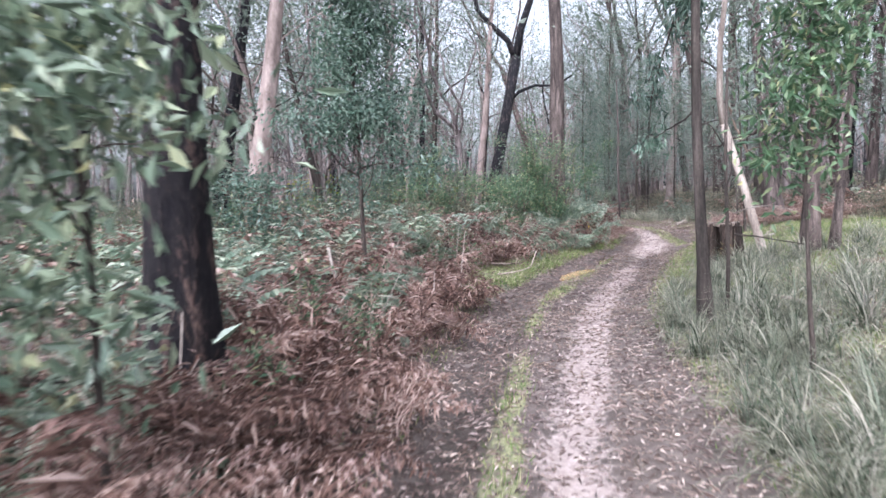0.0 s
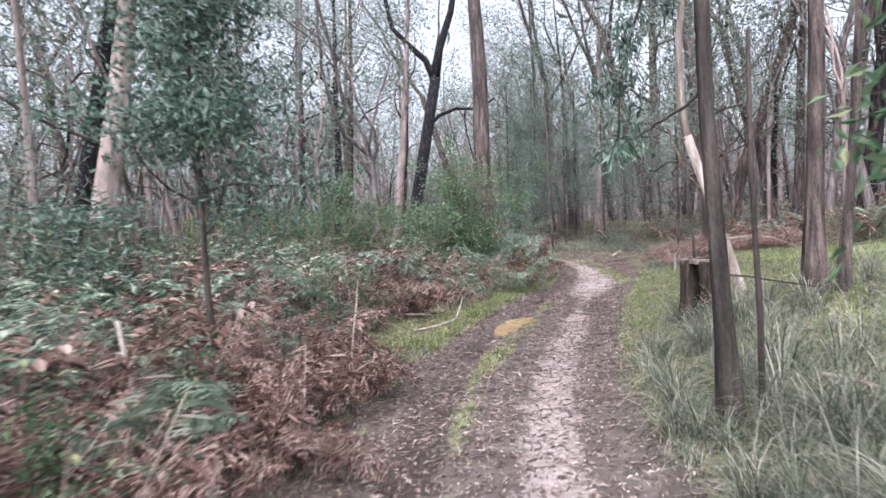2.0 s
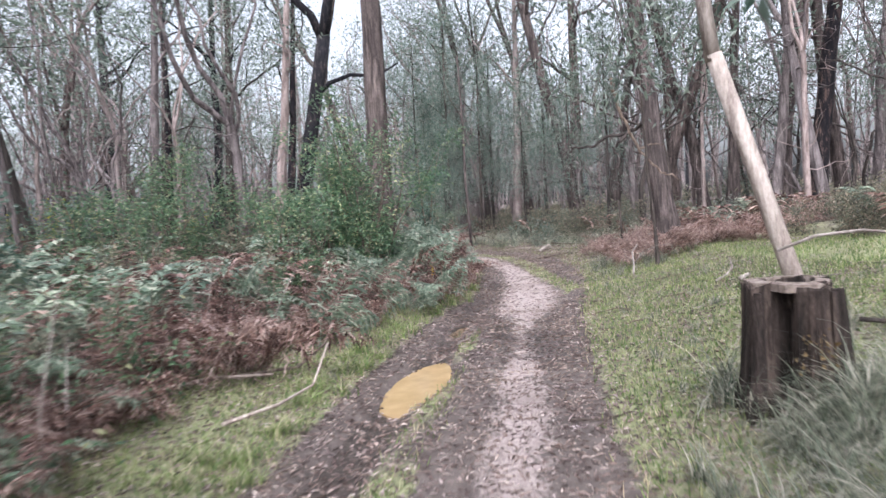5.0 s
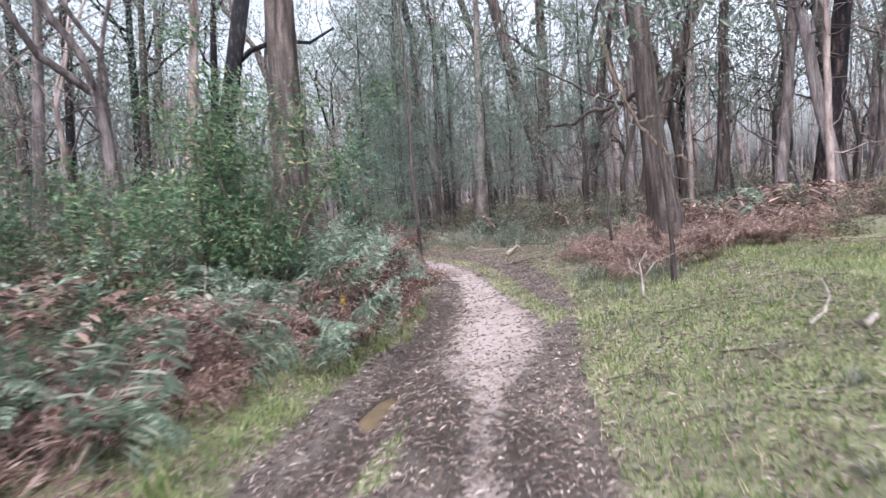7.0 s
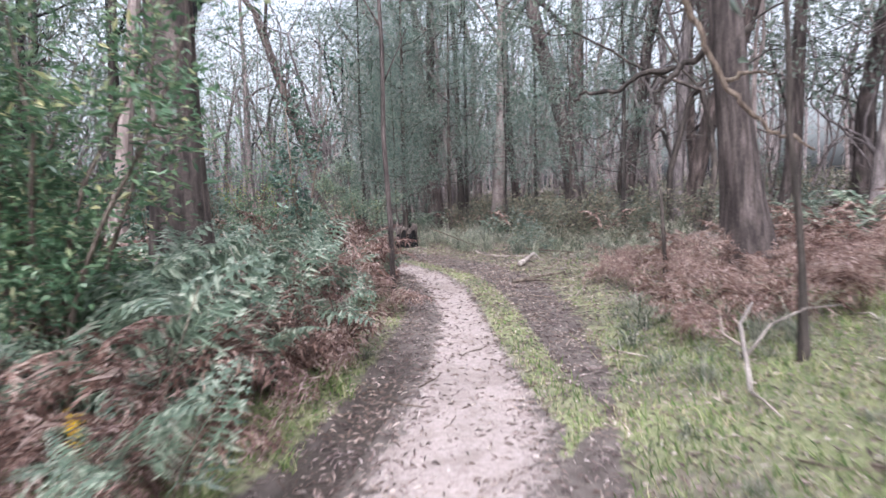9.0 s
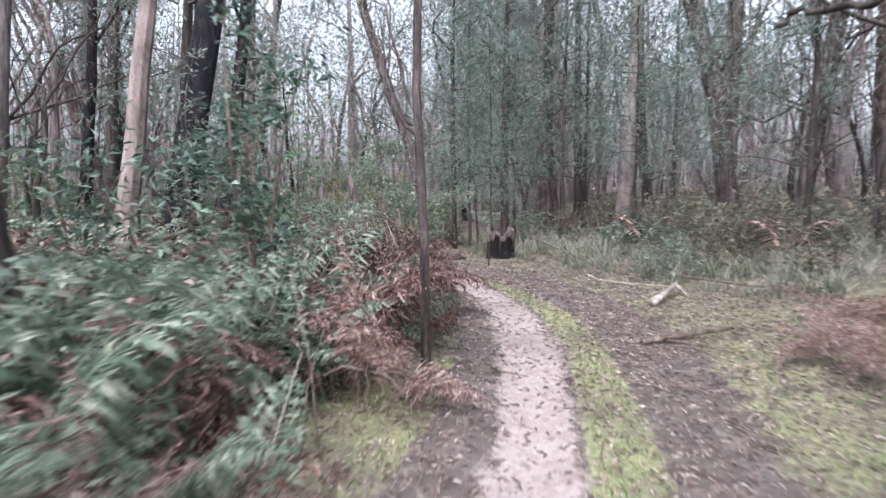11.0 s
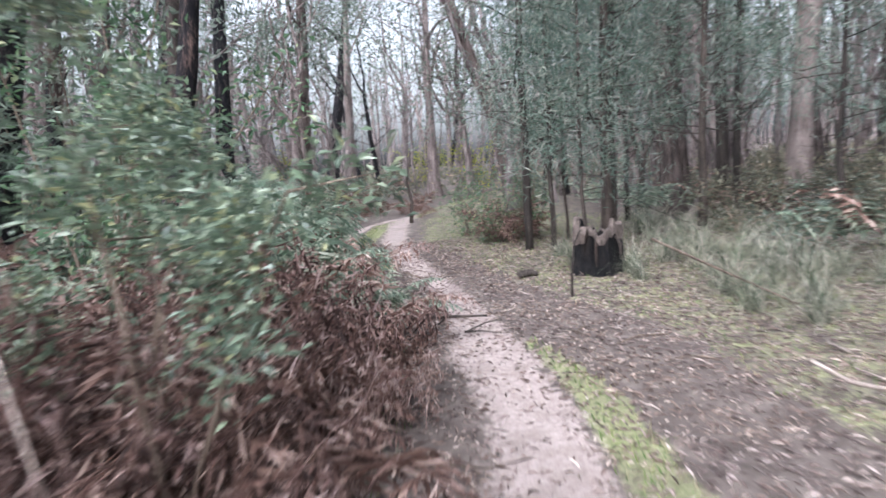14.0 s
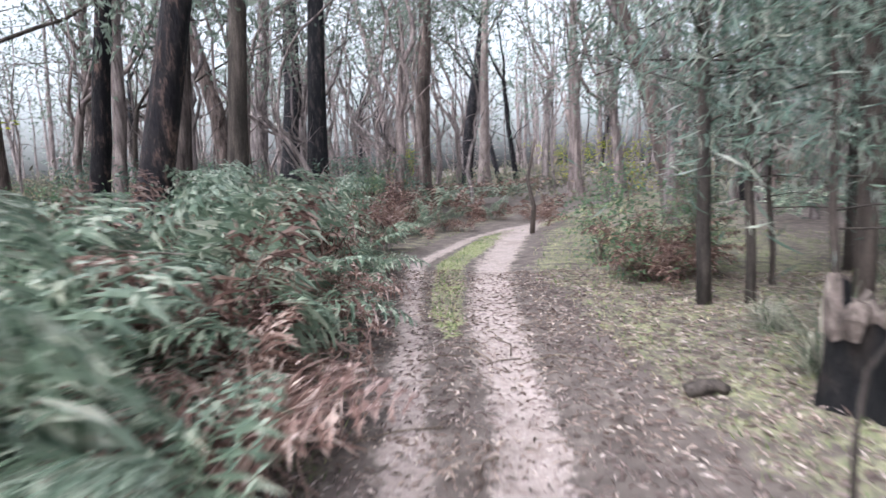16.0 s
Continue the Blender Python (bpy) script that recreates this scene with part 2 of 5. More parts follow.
def pool_depth(x, y):
    d = np.zeros_like(x)
    for cx, cy, a, w in POOLS:
        u = ((x - cx) * POOL_DIR[0] + (y - cy) * POOL_DIR[1]) / a
        v = ((x - cx) * POOL_DIR[1] - (y - cy) * POOL_DIR[0]) / w
        d = np.maximum(d, np.clip(1.35 - (u * u + v * v), 0, 1))
    return d


def waves(x, y):
    return (np.sin(x * 1.3 + 0.7 * y) + np.sin(y * 0.9 - 1.7 * x + 1.1) + np.sin(2.3 * x + 1.9 * y + 2.0) * 0.6 + np.sin(3.9 * y - 2.2 * x) * 0.4) / 3


def height(x, y):
    x, y = np.asarray(x, float), np.asarray(y, float)
    L, R = along(EDGE_L, y), along(EDGE_R, y)
    dr, dl = np.clip(x - R, 0, None), np.clip(L - x, 0, None)
    steep = np.interp(y, [-5, 5, 8, 16, 19, 22, 60], [0.1, 0.14, 0.2, 0.12, 0.06, 0.02, 0.02])
    z = steep * np.minimum(dr, 2.2) + 0.01 * np.clip(dr - 2.2, 0, 40) + 0.06 * np.minimum(dl, 3) + 0.012 * np.clip(dl - 3, 0, 40)
    off = np.clip(np.maximum(dr, dl), 0, 6) / 6
    z = z + waves(x, y) * (0.008 + 0.10 * off) + 0.5 * off * off * np.sin(x * 0.13 + 1) * np.sin(y * 0.11)
    s, w = along(SAND_C, y), along(SAND_W, y)
    z = z - 0.035 * np.exp(-((x - s) / (w + 0.05)) ** 2)
    z = z - 0.05 * np.exp(-((x - along(MUD_C, y)) / 0.22) ** 2) * np.interp(y, [9, 11, 15, 18], [1, 1.8, 1.8, 0])
    z = z + 0.012 * np.sin(x * 9 + 3 * np.sin(y * 4)) * np.sin(y * 7.3) * np.exp(-np.maximum(dr, dl) * 3)
    z = z + 0.02 * np.exp(-((x - along(STRIP_C, y)) / 0.2) ** 2)
    return z - 0.09 * pool_depth(x, y)


def hz(x, y):
    return float(height(x, y))


# ---- mesh helpers ----
def mesh(name, v, f, mat, smooth=False):
    me = bpy.data.meshes.new(name)
    me.from_pydata(v.tolist() if hasattr(v, "tolist") else v, [], f.tolist() if hasattr(f, "tolist") else f)
    for m in (mat if isinstance(mat, (list, tuple)) else [mat]):
        me.materials.append(m)
    if smooth:
        me.polygons.foreach_set("use_smooth", [True] * len(me.polygons))
    return me


def part(name, me, parent, label=""):
    ob = new(name, me)
    ob.parent = parent
    if label:
        tagged(ob, label)
    return ob


class Build:
    """Gathers tubes and leaves into one mesh."""

    def __init__(self):
        self.v, self.f, self.n = [], [], 0

    def add(self, v, f):
        self.v.append(np.asarray(v, float).reshape(-1, 3))
        self.f.extend([[i + self.n for i in q] for q in f])
        self.n += len(self.v[-1])

    def tube(self, pts, radii, sides=7, rough=0.0, rng=None, close=True):
        pts = np.asarray(pts, float)
        tan = np.gradient(pts, axis=0)
        tan /= np.linalg.norm(tan, axis=1)[:, None] + 1e-9
        ref = np.array([1.0, 0.0, 0.0]) if abs(tan[0][0]) < 0.8 else np.array([0.0, 1.0, 0.0])
        a = np.arange(sides) * 2 * math.pi / sides
        ridge = 1 + rough * rng.uniform(-1, 1, sides) if rough else np.ones(sides)
        v = []
        for p, t, r in zip(pts, tan, radii):
            u = np.cross(t, ref)
            u /= np.linalg.norm(u) + 1e-9
            w = np.cross(t, u)
            rr = r * ridge * (1 + rough * 0.4 * rng.uniform(-1, 1, sides) if rough else 1)
            v.append(p + np.outer(np.cos(a) * rr, u) + np.outer(np.sin(a) * rr, w))
        f = [[k * sides + i, k * sides + (i + 1) % sides, (k + 1) * sides + (i + 1) % sides, (k + 1) * sides + i] for k in range(len(pts) - 1) for i in range(sides)]
        if close:
            f.append([(len(pts) - 1) * sides + i for i in range(sides)])
            f.append([sides - 1 - i for i in range(sides)])
        self.add(np.concatenate(v), f)

    def leaves(self, p, d, n, length, width, fold=0.25, mid=0.45):
        """Leaves folded along their rib, from p along d, facing n."""
        d = d / (np.linalg.norm(d, axis=1)[:, None] + 1e-9)
        s = np.cross(d, n)
        s /= np.linalg.norm(s, axis=1)[:, None] + 1e-9
        up = np.cross(s, d)
        L, W = np.broadcast_to(length, len(p))[:, None], np.broadcast_to(width, len(p))[:, None]
        m = p + d * L * mid
        q = np.stack([p, m + s * W / 2 + up * W * fold, p + d * L - up * L * 0.12, m - s * W / 2 + up * W * fold], 1).reshape(-1, 3)
        i = np.arange(len(p))[:, None] * 4
        self.f.extend((np.concatenate([i + [0, 1, 2], i + [0, 2, 3]], 1).reshape(-1, 3) + self.n).tolist())
        self.v.append(q)
        self.n += len(q)

    def mesh(self, name, mat, smooth=False):
        return mesh(name, np.concatenate(self.v), self.f, mat, smooth)


def unit(v):
    return v / (np.linalg.norm(v, axis=-1, keepdims=True) + 1e-9)


def bent(rng, a, d, length, steps, wob, rise=0.0):
    """A wandering line from a along d."""
    pts, p, d = [np.array(a, float)], np.array(a, float), unit(np.array(d, float))
    for _ in range(steps):
        d = unit(d + rng.normal(0, wob, 3) + np.array([0, 0, rise]))
        p = p + d * length / steps
        pts.append(p)
    return np.array(pts)


# ---- ground ----
def axis(lo, hi, step, far, grow=1.16):
    mid = list(np.arange(lo, hi + step / 2, step))
    s, up, down = step, [hi], [lo]
    while up[-1] < far:
        s *= grow
        up.append(up[-1] + s)
        down.append(down[-1] - s)
    return np.array(down[:0:-1] + mid + up[1:])


gx, gy = axis(-3.5, 10.5, 0.09, 600), axis(-1.5, 36.0, 0.1, 600)
X, Y = np.meshgrid(gx, gy)
Z = height(X, Y)
nx, ny = len(gx), len(gy)
idx = np.arange(nx * ny).reshape(ny, nx)
quads = np.stack([idx[:-1, :-1], idx[:-1, 1:], idx[1:, 1:], idx[1:, :-1]], -1).reshape(-1, 4)
me = mesh("ground", np.stack([X, Y, Z], -1).reshape(-1, 3), quads, GROUND, True)


def masks(x, y):
    L, R = along(EDGE_L, y), along(EDGE_R, y)
    sand = np.exp(-(np.abs(x - along(SAND_C, y)) / (along(SAND_W, y) * 1.1)) ** 2.6)
    r2 = 0.9 * np.exp(-(np.abs(x - along(RUT2_C, y)) / 0.17) ** 2.6) * (y > 25.2)
    sand = np.maximum(sand, r2) * np.interp(y, [-5, 11, 12, 13, 13.9, 15, 24, 26, 36, 43], [0.68, 0.68, 0.52, 0.6, 0.8, 0.92, 0.95, 0.8, 0.8, 0])
    w = along(STRIP_W, y)
    turf = np.exp(-(np.abs(x - along(STRIP_C, y)) / (w + 0.02)) ** 4) * (w > 0.02) * np.where(y < 13, 0.62 + 0.38 * np.sin(y * 2.3 + 0.6) * np.sin(y * 0.9), 1.0)
    right = np.clip((x - R) / 0.25, 0, 1) * np.interp(y, [-3, 6, 8, 16, 18, 24, 60], [0.45, 0.6, 0.95, 0.95, 0.55, 0.48, 0.45]) * np.interp(x - R, [0, 3, 6], [1, 1, 0.4])
    left = np.clip((L - x) / 0.15, 0, 1) * np.interp(L - x, [0, 0.25, 1.3, 2.0], [1, 1, 0.85, 0.3]) * np.interp(y, [5, 8.6, 9.6, 13, 14.5, 19, 22, 26, 60], [0.35, 0.4, 0.95, 0.95, 0.8, 0.7, 0.45, 0.4, 0.4])
    turf = np.maximum(turf, np.maximum(right, left))
    mud = np.exp(-(np.abs(x - along(MUD_C, y)) / 0.2) ** 4) * np.interp(y, [2, 6, 9, 15, 17, 18], [0.75, 0.8, 0.95, 0.95, 0.6, 0])
    mud = np.maximum(mud, 0.9 * np.exp(-((x - 3.75) / 0.55) ** 2 - ((y - 12.6) / 1.9) ** 2))
    return {"sand": sand, "turf": turf, "mud": np.maximum(mud, pool_depth(x, y))}


for key, val in masks(X, Y).items():
    a = me.attributes.new(key, "FLOAT", "POINT")
    a.data.foreach_set("value", val.reshape(-1).astype(np.float32))
tagged(new("ground", me), "forest floor with sandy two-rut track, mud and leaf mould", "ground", kind="structure")


def puddle(cx, cy, a, w):
    r = np.random.default_rng(int(cx * 100))
    ang = np.linspace(0, 2 * math.pi, 28, endpoint=False)
    k = 1.12 + 0.06 * np.sin(3 * ang + 1) + 0.04 * np.sin(5 * ang)
    u, v = np.cos(ang) * a * k, np.sin(ang) * w * k
    z = hz(cx, cy) + 0.085
    ring = [(cx + p * POOL_DIR[0] + q * POOL_DIR[1], cy + p * POOL_DIR[1] - q * POOL_DIR[0], z) for p, q in zip(u, v)]
    low = [(x, y, z - 0.1) for x, y, _ in ring]
    n = len(ring)
    f = [list(range(n))[::-1], [i + n for i in range(n)]] + [[i, (i + 1) % n, (i + 1) % n + n, i + n] for i in range(n)]
    tagged(new("puddle", mesh("puddle", ring + low, f, WATER if a > 0.5 else DARK_WATER)), "shallow puddle of orange-brown muddy water in the rut" if a > 0.5 else "small puddle of dark brown water in the rut", "puddle", "puddles in the rut", "structure")


for p in POOLS:
    puddle(*p)


# ---- trees ----
def tree_meshes(seed, H, r, lean, bark_mat, leaf_mat, crown_from=0.4, limbs=9, leaf_n=1500, leaf_len=0.13, curve=0.03, sides=9, spread=1.0, clump=0.55, twigs=3):
    g = np.random.default_rng(seed)
    n = 14
    t = np.linspace(0, 1, n)
    turn = np.cumsum(g.normal(0, curve * 0.45, (n, 2)), 0)
    wob = np.cumsum(turn - turn.mean(0), 0) * 0.55 + np.cumsum(g.normal(0, curve * 0.5, (n, 2)), 0)
    wob -= wob[0]
    pts = np.stack([lean[0] * H * t + wob[:, 0], lean[1] * H * t + wob[:, 1], H * t], 1)
    pts = np.concatenate([[[-lean[0] * 0.35, -lean[1] * 0.35, -0.35]], pts])
    flare = 1 + 0.55 * np.exp(-np.maximum(pts[:, 2], 0) / (2.2 * r + 0.05))
    rad = r * flare * (1 - 0.8 * np.clip(pts[:, 2] / H, 0, 1) ** 0.9)
    trunk, crown, arms = Build(), Build(), []
    limb = Build()
    # finer rings near the foot
    fine = np.interp(np.linspace(0, 1, 24) ** 1.5, np.linspace(0, 1, len(pts)), np.arange(len(pts)))
    P = np.stack([np.interp(fine, np.arange(len(pts)), pts[:, k]) for k in range(3)], 1)
    F = np.interp(P[:, 2], pts[:, 2], rad)
    trunk.tube(P, F, sides, 0.1, g)
    ends = []
    for k in range(limbs):
        h = crown_from + (0.97 - crown_from) * (k + g.uniform(0, 0.9)) / limbs
        base = np.array([np.interp(h * H, pts[:, 2], pts[:, j]) for j in range(3)])
        br = float(np.interp(h * H, pts[:, 2], rad)) * g.uniform(0.35, 0.6)
        az = g.uniform(0, 2 * math.pi)
        up = g.uniform(0.35, 1.3)
        ln = H * g.uniform(0.14, 0.27) * (1.25 - 0.6 * h) * spread
        line = bent(g, base, (math.cos(az), math.sin(az), up), ln, 7, 0.22, 0.06)
        limb.tube(line, br * np.linspace(1, 0.25, len(line)), 5, close=False)
        ends.append(line[-1])
        for _ in range(twigs):
            q = line[g.integers(2, len(line))]
            tw = bent(g, q, g.normal(0, 1, 3) + [0, 0, 0.6], ln * g.uniform(0.3, 0.6), 5, 0.3, 0.05)
            limb.tube(tw, br * 0.35 * np.linspace(1, 0.3, len(tw)), 3, close=False)
            ends += [tw[-1], tw[3]]
        arms.append(limb)
        limb = Build()
    ends.append(pts[-1])
    ends = np.array(ends)
    if leaf_n:
        c = ends[g.integers(0, len(ends), leaf_n)] + g.normal(0, 1, (leaf_n, 3)) * [clump, clump, clump * 0.6]
        d = g.normal(0, 1, (leaf_n, 3)) + [0, 0, -0.9]
        crown.leaves(c, d, g.normal(0, 1, (leaf_n, 3)), leaf_len * g.uniform(0.6, 1.4, leaf_n), leaf_len * 0.34 * g.uniform(0.7, 1.4, leaf_n))
    named = [("trunk", trunk.mesh("trunk", bark_mat, True)), ("crown", crown.mesh("crown", leaf_mat))]
    return named + [("limb", q.mesh("limb", bark_mat, True)) for q in arms]


def tree(name, label, x, y, meshes, category="tree", group="", rz=0.0, scale=1.0, z=None):
    ob = new(name)
    ob.matrix_basis = Matrix.Translation((x, y, hz(x, y) if z is None else z)) @ pose(0, 0, 0, 0, 0, rz) @ Matrix.Diagonal((scale, scale, scale, 1))
    for nm, me in meshes:
        part(nm, me, ob)
    return tagged(ob, label, category, group)


# trunks that can be told apart: x, y, radius, lean, height, bark, label
KEY_TREES = (
    (-1.42, 3.85, 0.2, (0.047, 0.025), 13, BARK_HALF, "thick fire-blackened stringybark trunk among the bracken"),
    (2.63, 5.85, 0.055, (-0.02, 0.012), 8, BARK_DARK, "slim dark straight trunk rising from sedge tussocks"),
    (4.9, 8.25, 0.085, (0.016, -0.012), 11, BARK_BROWN, "brown stringy trunk with a hollow burnt foot"),
    (5.25, 8.3, 0.05, (0.04, -0.034), 10, BARK_BROWN, "slender brown trunk close beside a thicker one"),
    (-3.75, 12.51, 0.21, (0.182, 0.062), 12, BARK_PINK, "leaning smooth pinkish-grey gum trunk"),
    (-6.04, 16.86, 0.22, (0.159, 0.061), 14, BARK_BURNT, "leaning charred black trunk in the undergrowth"),
    (-5.38, 12.15, 0.20, (0.039, 0.022), 13, BARK_BURNT, "upright charred black trunk in the undergrowth"),
    (-4.99, 13.48, 0.09, (-0.008, -0.004), 9, BARK_PINK, "thin pale pinkish sapling trunk"),
    (3.2, 17.95, 0.25, (0.004, 0.0), 16, BARK_BROWN, "massive brown stringybark trunk above bracken"),
    (9.33, 18.1, 0.21, (-0.068, 0.05), 14, BARK_BROWN, "thick reddish-brown trunk leaning beside dead bracken"),
    (7.12, 14.98, 0.024, (-0.03, 0.04), 6, BARK_DARK, "thin dark leaning stem at the grass edge"),
    (15.9, 21.1, 0.28, (0.064, -0.072), 15, BARK_HALF, "dark scorched trunk above the fern bank"),
    (16.8, 25.7, 0.22, (0.035, -0.03), 15, BARK_BROWN, "brown trunk standing beyond the fern bank"),
    (11.16, 32.4, 0.2, (0.04, -0.015), 15, BARK_PINK, "pale straight gum trunk deep in the forest"),
    (-0.9, 32.6, 0.18, (0.059, 0.008), 16, BARK_DARK, "dark trunk behind the shrubs"),
    (-2.82, 27.8, 0.19, (0.087, 0.012), 15, BARK_GREY, "grey upright trunk in the middle forest"),
    (-4.4, 23.3, 0.14, (-0.153, -0.048), 10, BARK_DARK, "dark trunk tilting away from the track"),
    (1.1, 24.4, 0.16, (0.104, 0.067), 12, BARK_PINK, "pinkish smooth trunk near a charred one"),
    (-1.5, 36.2, 0.24, (0.035, 0.013), 16, BARK_BURNT, "charred straight trunk behind low shrubs"),
    (-3.5, 34.1, 0.2, (0.06, 0.033), 15, BARK_BROWN, "brown trunk behind low shrubs"),
    (11.95, 34.5, 0.2, (0.032, -0.012), 14, BARK_PINK, "pale grey trunk with forking arms"),
    (14.5, 33.3, 0.34, (0.029, -0.016), 16, BARK_BROWN, "broad brown trunk in the thicket"),
    (-8.3, 45.4, 0.42, (0.044, 0.029), 18, BARK_BURNT, "thick charred black trunk deep in the forest"),
    (-10.5, 46.2, 0.38, (0.091, 0.064), 17, BARK_GREY, "thick grey-brown trunk forking high up"),
    (-1.49, 42.2, 0.27, (0.064, 0.025), 16, BARK_BROWN, "brown trunk standing where the track bends"),
    (1.33, 28.3, 0.17, (0.114, 0.11), 12, BARK_HALF, "scorched trunk rising from green bracken"),
    (-10.3, 60.2, 0.36, (-0.193, -0.095), 16, BARK_GREY, "leaning grey trunk far among the trees"),
    (-4.06, 54.0, 0.33, (0.161, 0.051), 17, BARK_BURNT, "charred trunk beyond the bend"),
    (2.55, 47.4, 0.23, (0.007, 0.001), 15, BARK_GREY, "pale grey trunk with a side arm beyond the bend"),
    (-2.5, 52.5, 0.26, (0.056, 0.016), 17, BARK_PINK, "pale pinkish trunk beyond the bend"),
    (-2.97, 31.6, 0.18, (0.062, 0.068), 13, BARK_HALF, "dark scorched trunk with peeling grey bark"),
    (9.7, 35.5, 0.22, (-0.032, 0.008), 14, BARK_BROWN, "brown trunk behind the she-oaks"),
    (10.45, 34.2, 0.14, (-0.025, 0.008), 13, BARK_DARK, "dark trunk behind the she-oaks"),
)
for i, (x, y, r, lean, H, bk, label) in enumerate(KEY_TREES):
    near = math.hypot(x - 4, y - 14) < 13
    tree("gum_tree", label, x, y, tree_meshes(100 + i, H, r, lean, bk, GUM_LEAF, 0.42 if near else 0.38, 8, 2400, 0.13, sides=26 if near else 12, curve=0.02 + 0.1 * r))

# the black forked tree, its arms built one by one
g = np.random.default_rng(7)
forked = new("gum_tree")
forked.location = (1.65, 24.9, hz(1.65, 24.9))
b = Build()
b.tube([(-0.05, 0, -0.3), (0, 0, 0), (0.2, 0, 1.2), (0.5, 0, 2.6), (0.95, 0, 4.7), (1.3, 0, 6.3)], (0.36, 0.28, 0.24, 0.22, 0.2, 0.19), 12, 0.1, g)
part("trunk", b.mesh("trunk", BARK_BURNT, True), forked)
for line, r in ((((1.28, 0, 6.2), (1.5, 0, 7.3), (2.0, 0.1, 8.6), (2.3, 0.2, 10), (2.4, 0.2, 12)), 0.17), (((1.26, 0, 6.2), (1.0, 0, 6.9), (0.4, 0, 7.5), (-0.1, 0.1, 8.1), (-0.4, 0.2, 9.8), (-0.8, 0, 11.8)), 0.13), (((0.92, 0, 4.6), (1.35, -0.1, 4.95), (1.95, -0.2, 5.15), (2.75, -0.2, 5.1), (3.35, -0.2, 5.45)), 0.08)):
    b = Build()
    b.tube(line, r * np.linspace(1, 0.35, len(line)), 9, 0.06, g)
    part("limb", b.mesh("limb", BARK_BURNT, True), forked)
b = Build()
c = np.array([(2.3, 0.2, 12), (2.2, 0.2, 10), (-0.9, 0, 11.5), (-0.5, 0, 10)])[g.integers(0, 4, 900)] + g.normal(0, 0.9, (900, 3))
b.leaves(c, g.normal(0, 1, (900, 3)) - [0, 0, 1], g.normal(0, 1, (900, 3)), 0.14, 0.04)
part("crown", b.mesh("crown", GUM_LEAF), forked)
tagged(forked, "charred black gum trunk leaning and forking into two arms", "tree")

# bleached dead trunk that leans behind the cut stump
dead = new("dead_tree")
dead.location = (5.0, 9.7, hz(5.0, 9.7))
b = Build()
b.tube([(0.1, -0.1, -0.2), (0, 0, 0), (-0.24, 0.18, 1.1), (-0.45, 0.3, 1.95)], (0.072, 0.065, 0.06, 0.058), 10, 0.06, g)
part("trunk", b.mesh("trunk", DEAD_WOOD, True), dead, "bare bleached leaning trunk")
b = Build()
b.tube([(-0.45, 0.3, 1.9), (-0.5, 0.33, 2.4), (-0.48, 0.33, 3.2), (-0.34, 0.3, 4.4), (-0.42, 0.3, 6)], (0.056, 0.05, 0.042, 0.035, 0.025), 9, 0.06, g)
part("limb", b.mesh("limb", DEAD_WOOD, True), dead)
tagged(dead, "bleached leaning dead trunk with a kink, behind a stump", "dead tree")

# forest behind: copies of a few grown trees that split into crooked arms
def forest_gum(seed, H, r, bark_mat, split, arms, leaf_n, wob):
    g = np.random.default_rng(seed)
    wood, crown, tips = Build(), Build(), []

    def grow(p, d, length, rad, level):
        line = bent(g, p, d, length, (9, 7, 5, 4)[level], wob * (0.35, 0.9, 1.1, 1.3)[level], (0.02, 0.07, 0.03, -0.02)[level])
        if level == 0:
            line = np.concatenate([[line[0] - [0, 0, 0.4]], line])
        taper = np.linspace(1, (0.68, 0.55, 0.5, 0.3)[level], len(line))
        if level == 0:
            taper[:2] += 0.45
        wood.tube(line, rad * taper, (9, 6, 4, 3)[level], 0.06 if level == 0 else 0.0, g, close=False)
        if level == 3:
            tips.extend([line[-1], line[2]])
            return
        end = line[-1] - line[-2]
        for k in range((arms, 3, 3)[level]):
            side = g.normal(0, 1, 3)
            side -= side.dot(unit(end)) * unit(end)
            at = line[-1] if k < 2 else line[g.integers(len(line) // 2, len(line))]
            grow(at, unit(end) + unit(side) * g.uniform(0.35, 0.95), H * (0.34, 0.19, 0.1)[level] * g.uniform(0.7, 1.25), rad * taper[-1] * (0.72 if k < 2 else 0.5), level + 1)
    grow((0, 0, 0), (g.normal(0, 0.06), g.normal(0, 0.06), 1), H * split, r, 0)
    # bare crooked side branches on the lower trunk
    base = wood.v[0].reshape(-1, 9, 3).mean(1)
    for k in range(6):
        q = base[g.integers(4, len(base))]
        az = g.uniform(0, 6.28)
        line = bent(g, q, (math.cos(az), math.sin(az), g.uniform(0.1, 1.1)), H * g.uniform(0.07, 0.17), 6, 0.34, 0.04)
        wood.tube(line, r * 0.2 * np.linspace(1, 0.25, len(line)), 3, close=False)
        for _ in range(2):
            tw = bent(g, line[g.integers(2, 6)], g.normal(0, 1, 3) + [0, 0, 0.4], H * 0.06, 3, 0.35)
            wood.tube(tw, r * 0.09 * np.linspace(1, 0.3, len(tw)), 3, close=False)
    tips = np.array(tips)
    c = tips[g.integers(0, len(tips), leaf_n)] + g.normal(0, 1, (leaf_n, 3)) * [0.38, 0.38, 0.24]
    d = g.normal(0, 1, (leaf_n, 3)) + [0, 0, -0.9]
    crown.leaves(c, d, g.normal(0, 1, (leaf_n, 3)), 0.15 * g.uniform(0.6, 1.4, leaf_n), 0.052 * g.uniform(0.7, 1.4, leaf_n))
    return [("trunk", wood.mesh("trunk", bark_mat, True)), ("crown", crown.mesh("crown", GUM_LEAF))]


